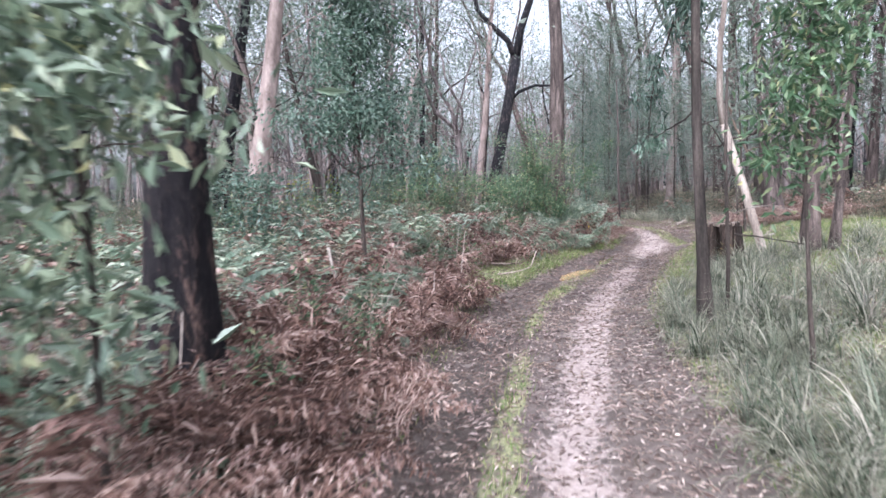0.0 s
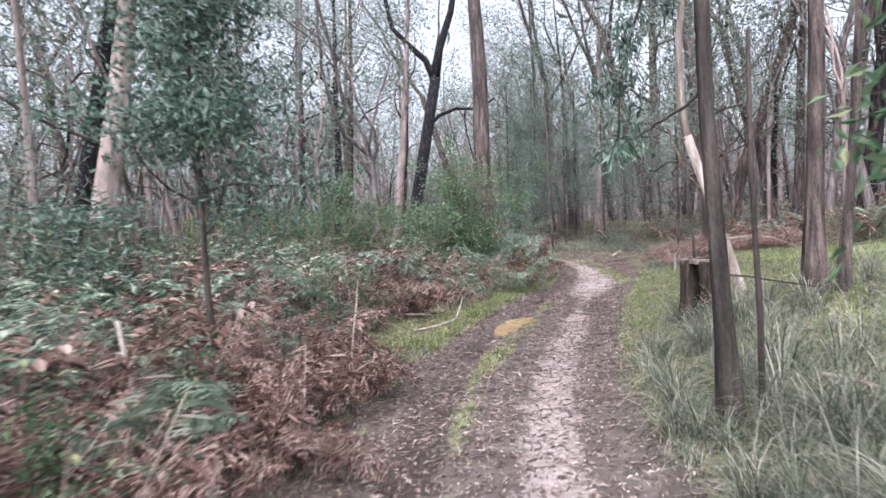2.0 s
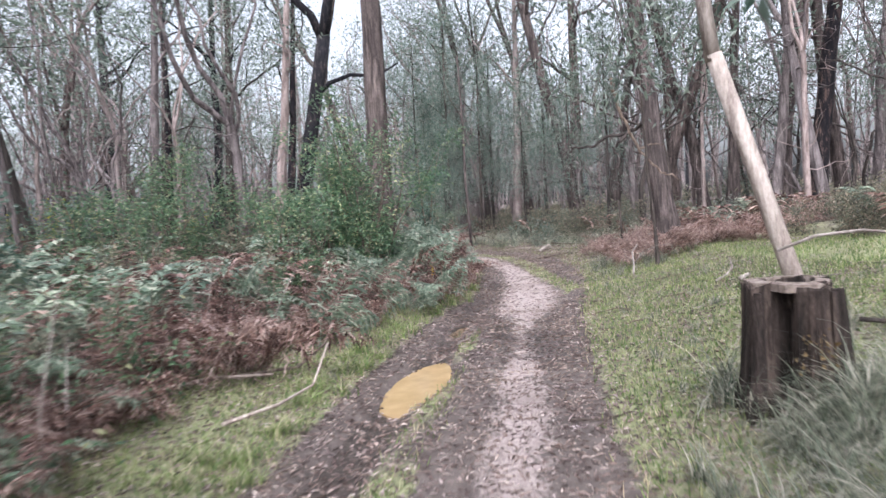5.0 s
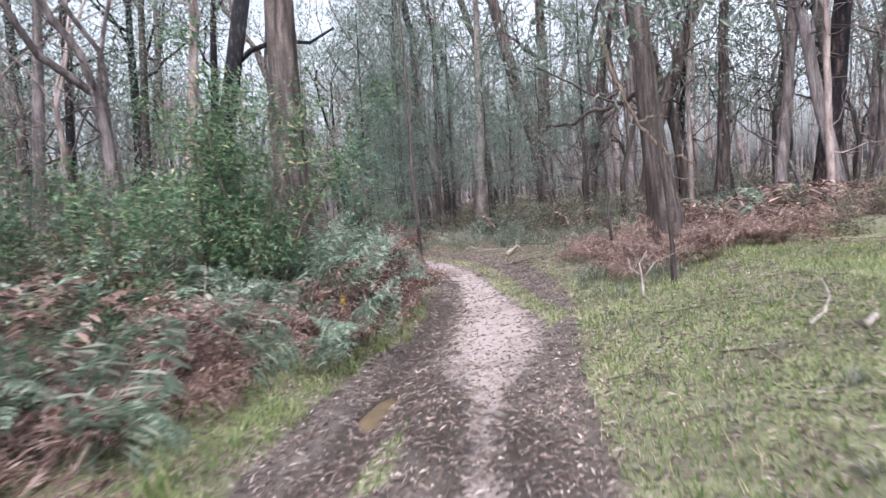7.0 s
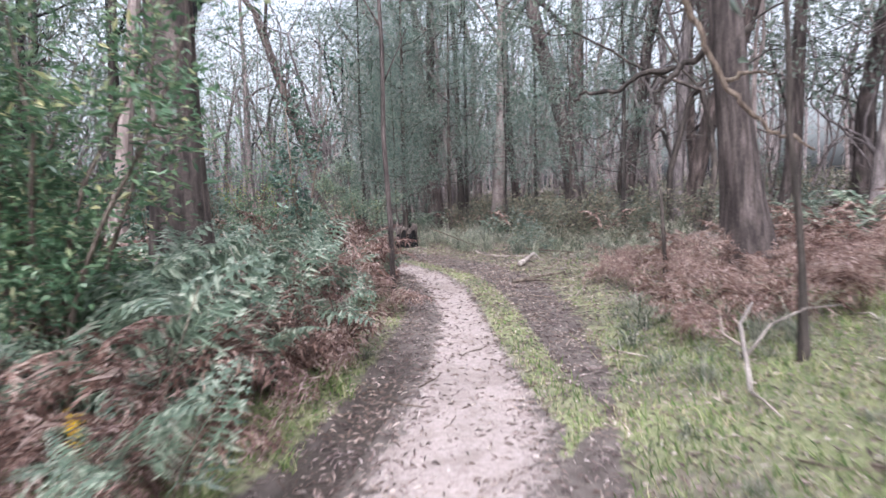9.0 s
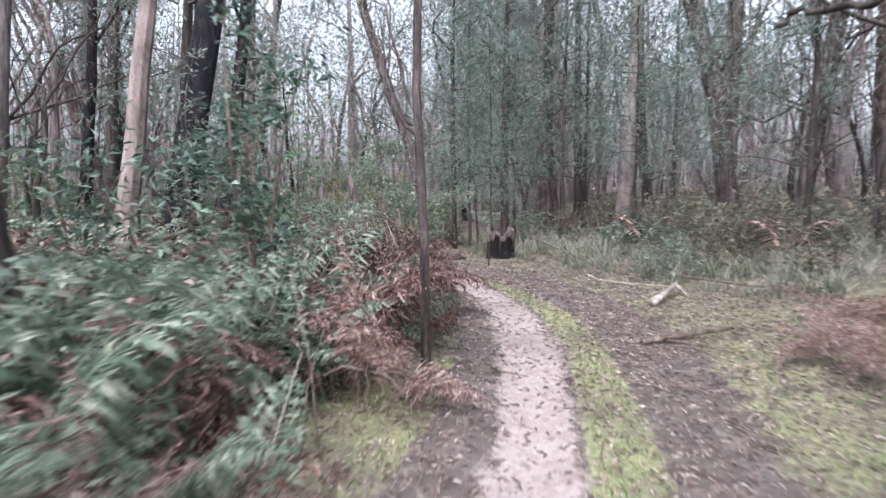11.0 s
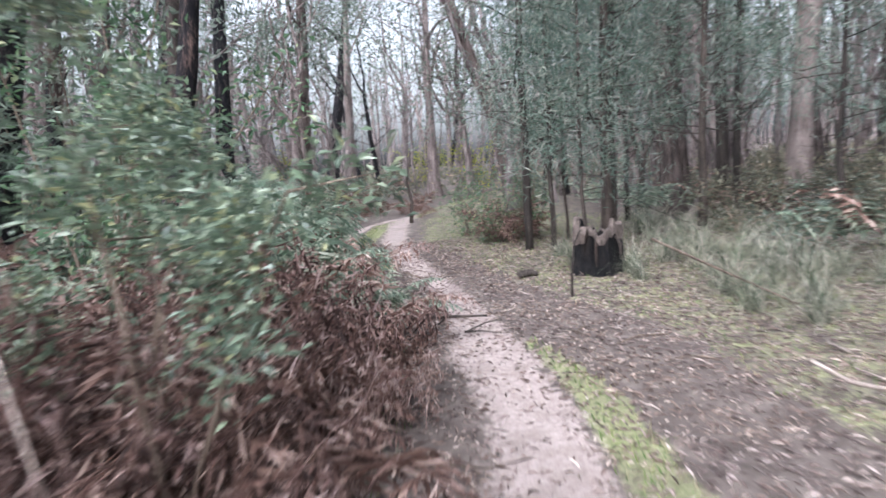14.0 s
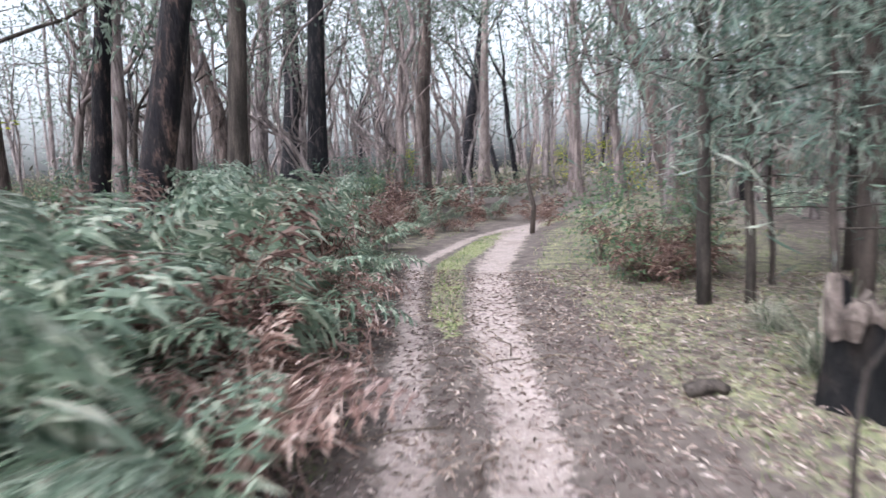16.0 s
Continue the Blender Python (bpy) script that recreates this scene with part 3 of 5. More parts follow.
FOREST = (
    ("grey rough-barked gum splitting into crooked arms", 14, 0.16, BARK_GREY, 0.36, 3, 1150, 0.2),
    ("brown stringybark gum with a long straight trunk", 16, 0.21, BARK_BROWN, 0.5, 3, 1150, 0.13),
    ("pale smooth-barked gum with spreading bare arms", 14, 0.15, BARK_PINK, 0.3, 3, 1000, 0.22),
    ("thin dark gum splitting low into thin arms", 10, 0.075, BARK_DARK, 0.28, 3, 800, 0.22),
    ("grey forest gum with bare crooked arms", 12, 0.12, BARK_GREY, 0.22, 4, 520, 0.27),
    ("tall brown stringybark gum in the forest", 17, 0.23, BARK_BROWN, 0.55, 3, 1150, 0.12),
    ("fire-blackened gum standing in the forest", 15, 0.18, BARK_BURNT, 0.45, 2, 900, 0.16),
    ("thin grey crooked gum with leafless twigs", 9.5, 0.075, BARK_GREY, 0.24, 4, 380, 0.3),
    ("pale pinkish slender gum in the forest", 12, 0.09, BARK_PINK, 0.34, 3, 800, 0.2),
)
TEMPLATES = [(lab, forest_gum(300 + i, *rest)) for i, (lab, *rest) in enumerate(FOREST)]
g = np.random.default_rng(11)
spots = [(k[0], k[1]) for k in KEY_TREES] + [(1.65, 24.9), (5.6, 10.5)]
first = {}
made = 0
tries = 0
while made < 175 and tries < 6000:
    tries += 1
    x, y = g.uniform(-42, 48), g.uniform(-16, 82)
    L, R = float(along(EDGE_L, y)), float(along(EDGE_R, y))
    d = max(L - x, x - R) if y < 43 else 30
    if d < 4.5 + (3 if y < 14 and x < 3 else 0) or min(math.hypot(x - a, y - c) for a, c in spots) < 1.5:
        continue
    if math.hypot(x - 4, y - 20) > 34 and g.random() < 0.15:
        continue
    if x > R and 8 < y < 24 and d < 7:
        continue
    if (y < 2 or abs(x - 3) > 0.85 * (y + 9)) and g.random() < 0.7:
        continue
    spots.append((x, y))
    k = int(g.integers(0, len(TEMPLATES)))
    lab, m = TEMPLATES[k]
    rz, s = g.uniform(-25, 25) + (180 if g.random() < 0.25 else 0), g.uniform(0.8, 1.15)
    place = Matrix.Translation((x, y, hz(x, y))) @ pose(0, 0, 0, g.uniform(-3, 3), g.uniform(-3, 4), rz)
    if k in first:
        copy_thing(first[k], place)
    else:
        first[k] = tree("gum_tree", lab, x, y, m, group="forest gums")
        first[k].scale = (s, s, s)
    made += 1

g = np.random.default_rng(13)
for lo, hi, y0, y1, n in ((4.5, 20, 36, 58, 50), (-12, 0.5, 26, 50, 34), (10.5, 22, 20, 34, 26), (12, 26, 13, 30, 22), (-14, -4, 9, 30, 30), (5.2, 12, 36, 46, 20), (-10, -3.8, 30, 44, 12)):
    for _ in range(n):
        x, y = g.uniform(lo, hi), g.uniform(y0, y1)
        if min(math.hypot(x - p, y - q) for p, q in spots) < 0.8 or x - along(EDGE_R, y) < 1.5 and along(EDGE_L, y) - x < 1.5 or 0 < x - along(EDGE_R, y) < 5.5 and y < 26:
            continue
        spots.append((x, y))
        copy_thing(first[int(g.choice([0, 2, 4, 0, 1] if n in (20, 12) else [0, 1, 3, 4, 7, 8] if n in (26, 22) else [3, 4, 7, 7, 8, 4]))], Matrix.Translation((x, y, hz(x, y))) @ pose(0, 0, 0, g.uniform(-4, 4), g.uniform(-4, 5), g.uniform(0, 360)))

# far woods that close the view
g = np.random.default_rng(12)
b, c, low_c = Build(), Build(), Build()
for _ in range(800):
    a, rr = g.uniform(0, 2 * math.pi), g.uniform(46, 110)
    x, y = 4 + rr * math.cos(a), 18 + rr * math.sin(a)
    H, r = g.uniform(9, 18), g.uniform(0.08, 0.26)
    z = hz(x, y) - 0.3
    ln = g.normal(0.02, 0.05, 2)
    p = [(x + ln[0] * H * t + g.normal(0, 0.08), y + ln[1] * H * t, z + H * t) for t in np.linspace(0, 1, 6)]
    b.tube(p, r * np.linspace(1, 0.3, 6), 5, close=False)
    for _ in range(5):
        q = p[g.integers(1, 6)]
        tw = bent(g, q, (g.normal(), g.normal(), 0.9), H * 0.26, 4, 0.3)
        b.tube(tw, r * 0.3 * np.linspace(1, 0.3, 5), 3, close=False)
    m = 105
    cen = np.array([p[-1], p[-2], p[-3]])[g.integers(0, 3, m)]
    c.leaves(cen + g.normal(0, 1, (m, 3)) * [1.5, 1.5, 1.2], g.normal(0, 1, (m, 3)), g.normal(0, 1, (m, 3)), g.uniform(0.2, 0.45, m), g.uniform(0.09, 0.18, m))
    m = 26
    low = np.array([x, y, z + 0.8]) + g.normal(0, 1, (m, 3)) * [1.8, 1.8, 0.7]
    low_c.leaves(low, g.normal(0, 1, (m, 3)), g.normal(0, 1, (m, 3)), g.uniform(0.2, 0.45, m), g.uniform(0.09, 0.18, m))
for _ in range(520):
    x, y = g.uniform(-30, 40), g.uniform(-10, 75)
    dd = max(float(along(EDGE_L, y)) - x, x - float(along(EDGE_R, y))) if y < 43 else 30
    if dd < 8 or (x > 3 and y < 26 and dd < 12):
        continue
    H, r = g.uniform(4, 11), g.uniform(0.025, 0.075)
    ln = g.normal(0.02, 0.09, 2)
    p = [(x + ln[0] * H * t + g.normal(0, 0.09), y + ln[1] * H * t + g.normal(0, 0.09), hz(x, y) - 0.2 + H * t) for t in np.linspace(0, 1, 6)]
    b.tube(p, r * np.linspace(1, 0.3, 6), 4, close=False)
    for _ in range(4):
        tw = bent(g, p[g.integers(2, 6)], (g.normal(), g.normal(), 0.8), H * 0.2, 3, 0.25)
        b.tube(tw, r * 0.4 * np.linspace(1, 0.3, 4), 3, close=False)
for _ in range(4200):
    x, y = g.uniform(-45, 50), g.uniform(-20, 85)
    dd = max(float(along(EDGE_L, y)) - x, x - float(along(EDGE_R, y))) if y < 43 else 30
    if dd < 7 or (x > 3 and y < 24 and dd < 11):
        continue
    m = 22
    low = np.array([x, y, hz(x, y) + 0.35]) + g.normal(0, 1, (m, 3)) * [0.7, 0.7, 0.33]
    low_c.leaves(low, g.normal(0, 1, (m, 3)) + [0, 0, 0.4], g.normal(0, 1, (m, 3)), g.uniform(0.14, 0.34, m), g.uniform(0.06, 0.12, m))
tagged(new("far_woods", b.mesh("far_woods", BARK_GREY, True)), "distant grey gum trunks and limbs", "woods", kind="stuff")
tagged(new("far_foliage", c.mesh("far_foliage", GUM_LEAF)), "distant grey-green gum foliage", "woods", kind="stuff")
tagged(new("far_undergrowth", low_c.mesh("far_undergrowth", HEATH)), "distant dry grey-green heath and brush", "undergrowth", kind="stuff")


# ---- she-oaks and saplings ----
def she_oak(seed, H, r, lean):
    g = np.random.default_rng(seed)
    trunk, crown, arms = Build(), Build(), []
    n = 10
    w = np.cumsum(g.normal(0, 0.025, (n, 2)), 0)
    pts = np.array([(lean[0] * H * t + w[i, 0], lean[1] * H * t + w[i, 1], -0.2 + (H + 0.2) * t) for i, t in enumerate(np.linspace(0, 1, n))])
    trunk.tube(pts, r * np.linspace(1.15, 0.25, n), 9, 0.07, g)
    for k in range(36):
        h = 0.2 + 0.79 * k / 36
        base = np.array([np.interp(h, np.linspace(0, 1, n), pts[:, j]) for j in range(3)])
        az = g.uniform(0, 2 * math.pi)
        ln = g.uniform(0.8, 1.9) * (1.25 - h)
        line = bent(g, base, (math.cos(az), math.sin(az), g.uniform(0.0, 0.7)), ln, 5, 0.2)
        limb = Build()
        limb.tube(line, 0.25 * r * np.linspace(1, 0.3, 6), 4, close=False)
        arms.append(("limb", limb.mesh("limb", BARK_DARK, True)))
        if h < 0.25:
            continue
        m = 175
        p = line[g.integers(2, 6, m)] + g.normal(0, 0.2, (m, 3))
        crown.leaves(p, g.normal(0, 0.7, (m, 3)) + [0, 0, -0.5], g.normal(0, 1, (m, 3)), g.uniform(0.08, 0.2, m), g.uniform(0.005, 0.01, m))
    return [("trunk", trunk.mesh("trunk", BARK_DARK, True)), ("crown", crown.mesh("crown", NEEDLE))] + arms


OAKS = [she_oak(40 + i, h, r, (0.03, 0)) for i, (h, r) in enumerate(((6.6, 0.05), (5.4, 0.034), (7.6, 0.06), (4.6, 0.026)))]
for i, (x, y, k) in enumerate(((6.3, 29.4, 0), (6.66, 29.4, 1), (7.3, 29.0, 2), (6.9, 30.3, 3), (6.95, 27.9, 3), (8.9, 30.2, 2), (7.7, 31.2, 2), (9.9, 31.8, 2), (8.3, 33.2, 0), (12.6, 32.5, 2), (10.2, 28.6, 1), (11.6, 24.9, 2), (10.9, 26.0, 1))):
    tree("she_oak", "slim dark she-oak with drooping fine green needles", x, y, OAKS[k], "tree", "she-oaks beside the track", g.uniform(0, 40), g.uniform(0.9, 1.15))


def shrub_meshes(seed, H, R, leaf, mat, n_leaf, stems=6, from_z=0.12, wide=0.34, bark_mat=None):
    g = np.random.default_rng(seed)
    st, fo = Build(), Build()
    tips = []
    for s in range(stems):
        az = g.uniform(0, 2 * math.pi)
        out_ = g.uniform(0.1, 1.0) * R / H
        line = bent(g, (g.normal(0, 0.04), g.normal(0, 0.04), -0.1), (math.cos(az) * out_, math.sin(az) * out_, 1), H * g.uniform(0.7, 1.05), 9, 0.1)
        st.tube(line, (0.006 + 0.0045 * H) * np.linspace(1, 0.25, len(line)), 4, close=False)
        for _ in range(7):
            k = g.integers(max(1, int(from_z * 9)), 10)
            tw = bent(g, line[k], g.normal(0, 1, 3) + [0, 0, 0.4], R * g.uniform(0.3, 0.7), 4, 0.25)
            st.tube(tw[::2], 0.004 * np.linspace(1.3, 0.5, 3), 3, close=False)
            tips += [tw[2], tw[3], tw[4]]
        tips.append(line[-1])
    tips = np.array(tips)
    c = tips[g.integers(0, len(tips), n_leaf)] + g.normal(0, 1, (n_leaf, 3)) * R * 0.13
    d = g.normal(0, 1, (n_leaf, 3)) * [1, 1, 0.6] + (c - [0, 0, H * 0.4]) * 0.5
    fo.leaves(c, d, g.normal(0, 0.5, (n_leaf, 3)) + [0, 0, 1], leaf * g.uniform(0.6, 1.35, n_leaf), leaf * wide * g.uniform(0.7, 1.3, n_leaf))
    return st.mesh("stem", bark_mat or TWIG, True), fo.mesh("foliage", mat)


def shrub(name, label, x, y, meshes, rz=0.0, scale=1.0, group="", category="shrub"):
    ob = new(name)
    ob.matrix_basis = Matrix.Translation((x, y, hz(x, y))) @ pose(0, 0, 0, 0, 0, rz) @ Matrix.Diagonal((scale, scale, scale, 1))
    part("stem", meshes[0], ob)
    part("foliage", meshes[1], ob)
    return tagged(ob, label, category, group)


# broad-leaved shrubs at the bend
BEND = [shrub_meshes(60 + i, h, r, 0.08, SHRUB_LEAF, n, 8, 0.3) for i, (h, r, n) in enumerate(((3.7, 0.78, 5600), (2.6, 0.95, 4000), (1.9, 0.8, 2500)))]
for x, y, k in ((2.8, 15.7, 0), (2.05, 16.3, 1), (-0.3, 17.4, 1), (1.5, 15.3, 2), (1.0, 20.5, 2), (0.6, 17.8, 2), (-0.5, 15.8, 2), (2.5, 16.8, 2), (-1.6, 17.0, 2)):
    shrub("shrub", "dense leafy green shrub beside the track bend", x, y, BEND[k], g.uniform(0, 360), g.uniform(0.9, 1.05), "shrubs at the bend")
LOW_BUSH = shrub_meshes(66, 0.95, 0.45, 0.075, SHRUB_LEAF, 420, 6, 0.3, 0.42)
for x, y, sc in ((-0.5, 5.9, 0.8), (-0.85, 5.2, 0.85), (-0.35, 4.5, 0.7), (0.4, 10.8, 0.85), (-0.1, 10.1, 0.8), (0.1, 8.9, 0.75), (-0.75, 3.3, 0.7), (1.3, 13.5, 0.8), (-0.2, 12.1, 0.95)):
    shrub("shrub", "low light-green leafy bush growing through the bracken", x, y, LOW_BUSH, g.uniform(0, 360), sc, "low bushes in the bracken")
# dark-leaved sapling and the sapling at the start
tree("sapling", "dark-leaved sapling with a bushy crown on a bare stem", -0.77, 7.77, tree_meshes(70, 4.7, 0.036, (-0.008, 0.0), BARK_DARK, DARK_LEAF, 0.28, 22, 11500, 0.075, sides=8, spread=0.75, clump=0.2, twigs=4, curve=0.015), "sapling")
# paler leaf colour on this one stands in for skylight on its crown
tree("sapling", "broad-leaved green sapling hanging over the bracken", -0.88, 2.0, tree_meshes(71, 3.3, 0.02, (0.01, 0.0), BARK_DARK, PALE_LEAF, 0.2, 18, 5600, 0.085, sides=7, spread=0.95, clump=0.15, twigs=4, curve=0.015), "sapling")
tree("sapling", "green broad-leaved sapling arching over sedge", 2.62, 4.05, tree_meshes(75, 3.2, 0.017, (0.0, 0.0), BARK_DARK, SHRUB_LEAF, 0.36, 12, 2200, 0.08, sides=7, spread=0.5, clump=0.13, twigs=4, curve=0.02), "sapling")
shrub("sapling", "thin sapling with sparse round leaves in bracken", 4.35, 18.9, shrub_meshes(72, 2.9, 0.55, 0.07, DARK_LEAF, 1100, 3, 0.4, 0.5), category="sapling")
shrub("sapling", "sapling with small pale glossy leaves above dead bracken", 5.14, 21.75, shrub_meshes(73, 1.95, 0.42, 0.043, PALE_LEAF, 4600, 6, 0.68, 0.42), category="sapling")
shrub("sapling", "leafy green sapling crowding the bracken", 3.55, 23.8, shrub_meshes(74, 2.6, 0.8, 0.075, SHRUB_LEAF, 1900, 5, 0.25, 0.4), category="sapling")
stem = Build()
stem.tube([(0, 0, -0.2), (0.01, 0, 1), (-0.02, 0, 2), (0.02, 0.02, 3), (0, 0, 4.6)], (0.036, 0.031, 0.029, 0.027, 0.016), 9, 0.05, g)
ob = new("sapling")
ob.location = (5.33, 19.4, hz(5.33, 19.4))
part("trunk", stem.mesh("trunk", BARK_BROWN, True), ob)
for p in (((0, 0, 2.6), (0.15, 0.1, 2.9), (0.35, 0.1, 3.3)), ((0, 0, 3.3), (-0.2, 0.1, 3.7), (-0.3, 0.2, 4.2))):
    tw = Build()
    tw.tube(p, (0.012, 0.009, 0.004), 5)
    part("twig", tw.mesh("twig", BARK_BROWN, True), ob)
tagged(ob, "bare slim grey sapling stem in bracken at track edge", "sapling")
stem = Build()
stem.tube([(0, 0, -0.2), (0.02, 0, 0.6), (0.0, 0, 1.5), (0.03, 0.02, 2.3)], (0.02, 0.018, 0.016, 0.012), 8, 0.05, g)
ob = new("sapling")
ob.location = (2.83, 5.87, hz(2.83, 5.87))
part("trunk", stem.mesh("trunk", BARK_DARK, True), ob)
for p in (((0, 0, 1.2), (0.1, 0.1, 1.4), (0.12, 0.15, 1.7)), ((0, 0, 1.6), (-0.1, 0.05, 1.8), (-0.2, 0.1, 1.9))):
    tw = Build()
    tw.tube(p, (0.007, 0.005, 0.003), 5)
    part("twig", tw.mesh("twig", BARK_DARK, True), ob)
tagged(ob, "short thin dark stem beside a slim trunk", "sapling")

# leafy branch drooping from the slim trunk
ob = new("leafy_branch")
ob.location = (2.56, 5.93, hz(2.56, 5.93) + 3.15)
line = np.array([(0, 0, 0), (0.08, 0.4, 0.06), (0.12, 0.8, -0.12), (0.06, 1.02, -0.45), (-0.04, 1.08, -0.85), (-0.08, 1.06, -1.25)])
b, lv = Build(), Build()
b.tube(line, 0.016 * np.linspace(1, 0.25, 6), 6)
ends = []
for _ in range(26):
    q = line[g.integers(1, 6)]
    tw = bent(g, q, g.normal(0, 1, 3) + [0, 0, -0.5], g.uniform(0.16, 0.34), 4, 0.3, -0.1)
    b.tube(tw, 0.004 * np.linspace(1.2, 0.5, 5), 3, close=False)
    ends += [tw[2], tw[3], tw[4]]
ends = np.array(ends)
c = ends[g.integers(0, len(ends), 620)] + g.normal(0, 0.05, (620, 3))
lv.leaves(c, g.normal(0, 0.6, (620, 3)) - [0, 0, 0.9], g.normal(0, 1, (620, 3)), 0.095 * g.uniform(0.6, 1.3, 620), 0.026 * g.uniform(0.7, 1.3, 620))
part("stem", b.mesh("stem", BARK_DARK, True), ob)
part("foliage", lv.mesh("foliage", DARK_LEAF), ob)
tagged(ob, "drooping leafy branch hanging from a slim dark trunk", "branch")

# understorey: shrubs scattered through the forest
UNDER = [shrub_meshes(80 + i, h, r, lf, m, n, 5) for i, (h, r, lf, m, n) in enumerate(((1.3, 0.8, 0.08, SHRUB_LEAF, 950), (1.8, 0.9, 0.11, DARK_LEAF, 1050), (0.9, 0.7, 0.09, GUM_LEAF, 750), (2.6, 0.8, 0.12, GUM_LEAF, 950), (1.0, 0.8, 0.1, HEATH, 850)))]
LABELS = ("low green broad-leaved shrub in the undergrowth", "dark green bushy shrub in the undergrowth", "small grey-green shrub in the undergrowth", "tall grey-green sapling gum in the undergrowth", "low dry olive-brown shrub in the undergrowth")
g = np.random.default_rng(21)
first, made, tries = {}, 0, 0
while made < 135 and tries < 8000:
    tries += 1
    x, y = g.uniform(-20, 26), g.uniform(-5, 56)
    L, R = float(along(EDGE_L, y)), float(along(EDGE_R, y))
    d = max(L - x, x - R)
    if d < 2.4 or (x > R and 7 < y < 25 and d < 6.5) or (x > R and y <= 7 and d < 4) or math.hypot(x + 1.39, y - 3.8) < 0.7:
        continue
    if x < R and y < 14 and d < 4.5:
        continue
    if x > R and g.random() < 0.45:
        continue
    k = int(g.integers(0, 5)) if x < R else int(g.choice([4, 4, 3, 2, 4]))
    place = Matrix.Translation((x, y, hz(x, y))) @ pose(0, 0, 0, 0, 0, g.uniform(0, 360))
    if k in first:
        copy_thing(first[k], place)
    else:
        first[k] = shrub("shrub", LABELS[k], x, y, UNDER[k], group="undergrowth shrubs")
    made += 1
for _ in range(40):
    x, y = g.uniform(8.8, 14.5), g.uniform(23.2, 35)
    copy_thing(first[int(g.choice([2, 4, 4, 4]))], Matrix.Translation((x, y, hz(x, y) - 0.1)) @ pose(0, 0, 0, 0, 0, g.uniform(0, 360)))
for lo, hi, y0, y1, n in ((-8, 1.2, 28, 40, 30), (-9, -1.2, 9, 22, 30), (-3, 3, 38.5, 44, 10)):
    for _ in range(n):
        x, y = g.uniform(lo, hi), g.uniform(y0, y1)
        if along(EDGE_L, y) - x < 1.6:
            continue
        copy_thing(first[int(g.choice([0, 1, 2, 0]))], Matrix.Translation((x, y, hz(x, y))) @ pose(0, 0, 0, 0, 0, g.uniform(0, 360)))
for _ in range(30):
    y = g.uniform(1.5, 19)
    x = float(along(EDGE_L, y)) - g.uniform(1.3, 5.0) - (0.8 if 9 < y < 13 else 0)
    if math.hypot(x + 1.39, y - 3.8) < 0.6 or math.hypot(x - 3.15, y - 18.0) < 0.6:
        continue
    c = copy_thing(first[int(g.choice([0, 0, 4, 4, 4]))], Matrix.Translation((x, y, hz(x, y))) @ pose(0, 0, 0, 0, 0, g.uniform(0, 360)))
    s = g.uniform(0.5, 0.8)
    c.scale = (s, s, s)
for _ in range(75):
    y = g.uniform(1.0, 19.5)
    x = float(along(EDGE_R, y)) + float(np.interp(y, [1, 7, 10, 15, 19], [2.6, 3.0, 4.2, 4.4, 4.0])) + abs(g.normal(0, 3.2))
    if math.hypot(x - 4.9, y - 10.0) < 1.6:
        continue
    s = g.uniform(0.4, 0.75)
    if "heath" not in first:
        first["heath"] = shrub("heath_bush", "low dry grey-brown heath bush on the grassy bank", x, y, UNDER[4], group="heath bushes on the bank", category="bush")
        continue
    c = copy_thing(first["heath"], Matrix.Translation((x, y, hz(x, y) - 0.08)) @ pose(0, 0, 0, 0, 0, g.uniform(0, 360)))
    c.scale = (s, s, s)
wattle = shrub_meshes(95, 2.4, 1.3, 0.14, WATTLE, 900, 6)
for x, y in ((-3.6, 47.0), (4.2, 50.0), (0.5, 33 + 24.0), (-6, 30)):
    shrub("wattle_bush", "bright yellow-green flowering wattle bush in the forest", x, y, wattle, g.uniform(0, 360), group="wattle bushes", category="bush")
bush = shrub_meshes(96, 1.15, 0.7, 0.07, SHRUB_LEAF, 900, 7)
shrub("shrub", "green and rust leafy bush beside the far track", 5.75, 30.4, bush)
shrub("shrub", "green leafy bush beside the far track", 5.2, 31.8, bush, 80)
shrub("shrub", "low leafy bush at the track verge", 6.3, 31.2, bush, 200, 0.8)


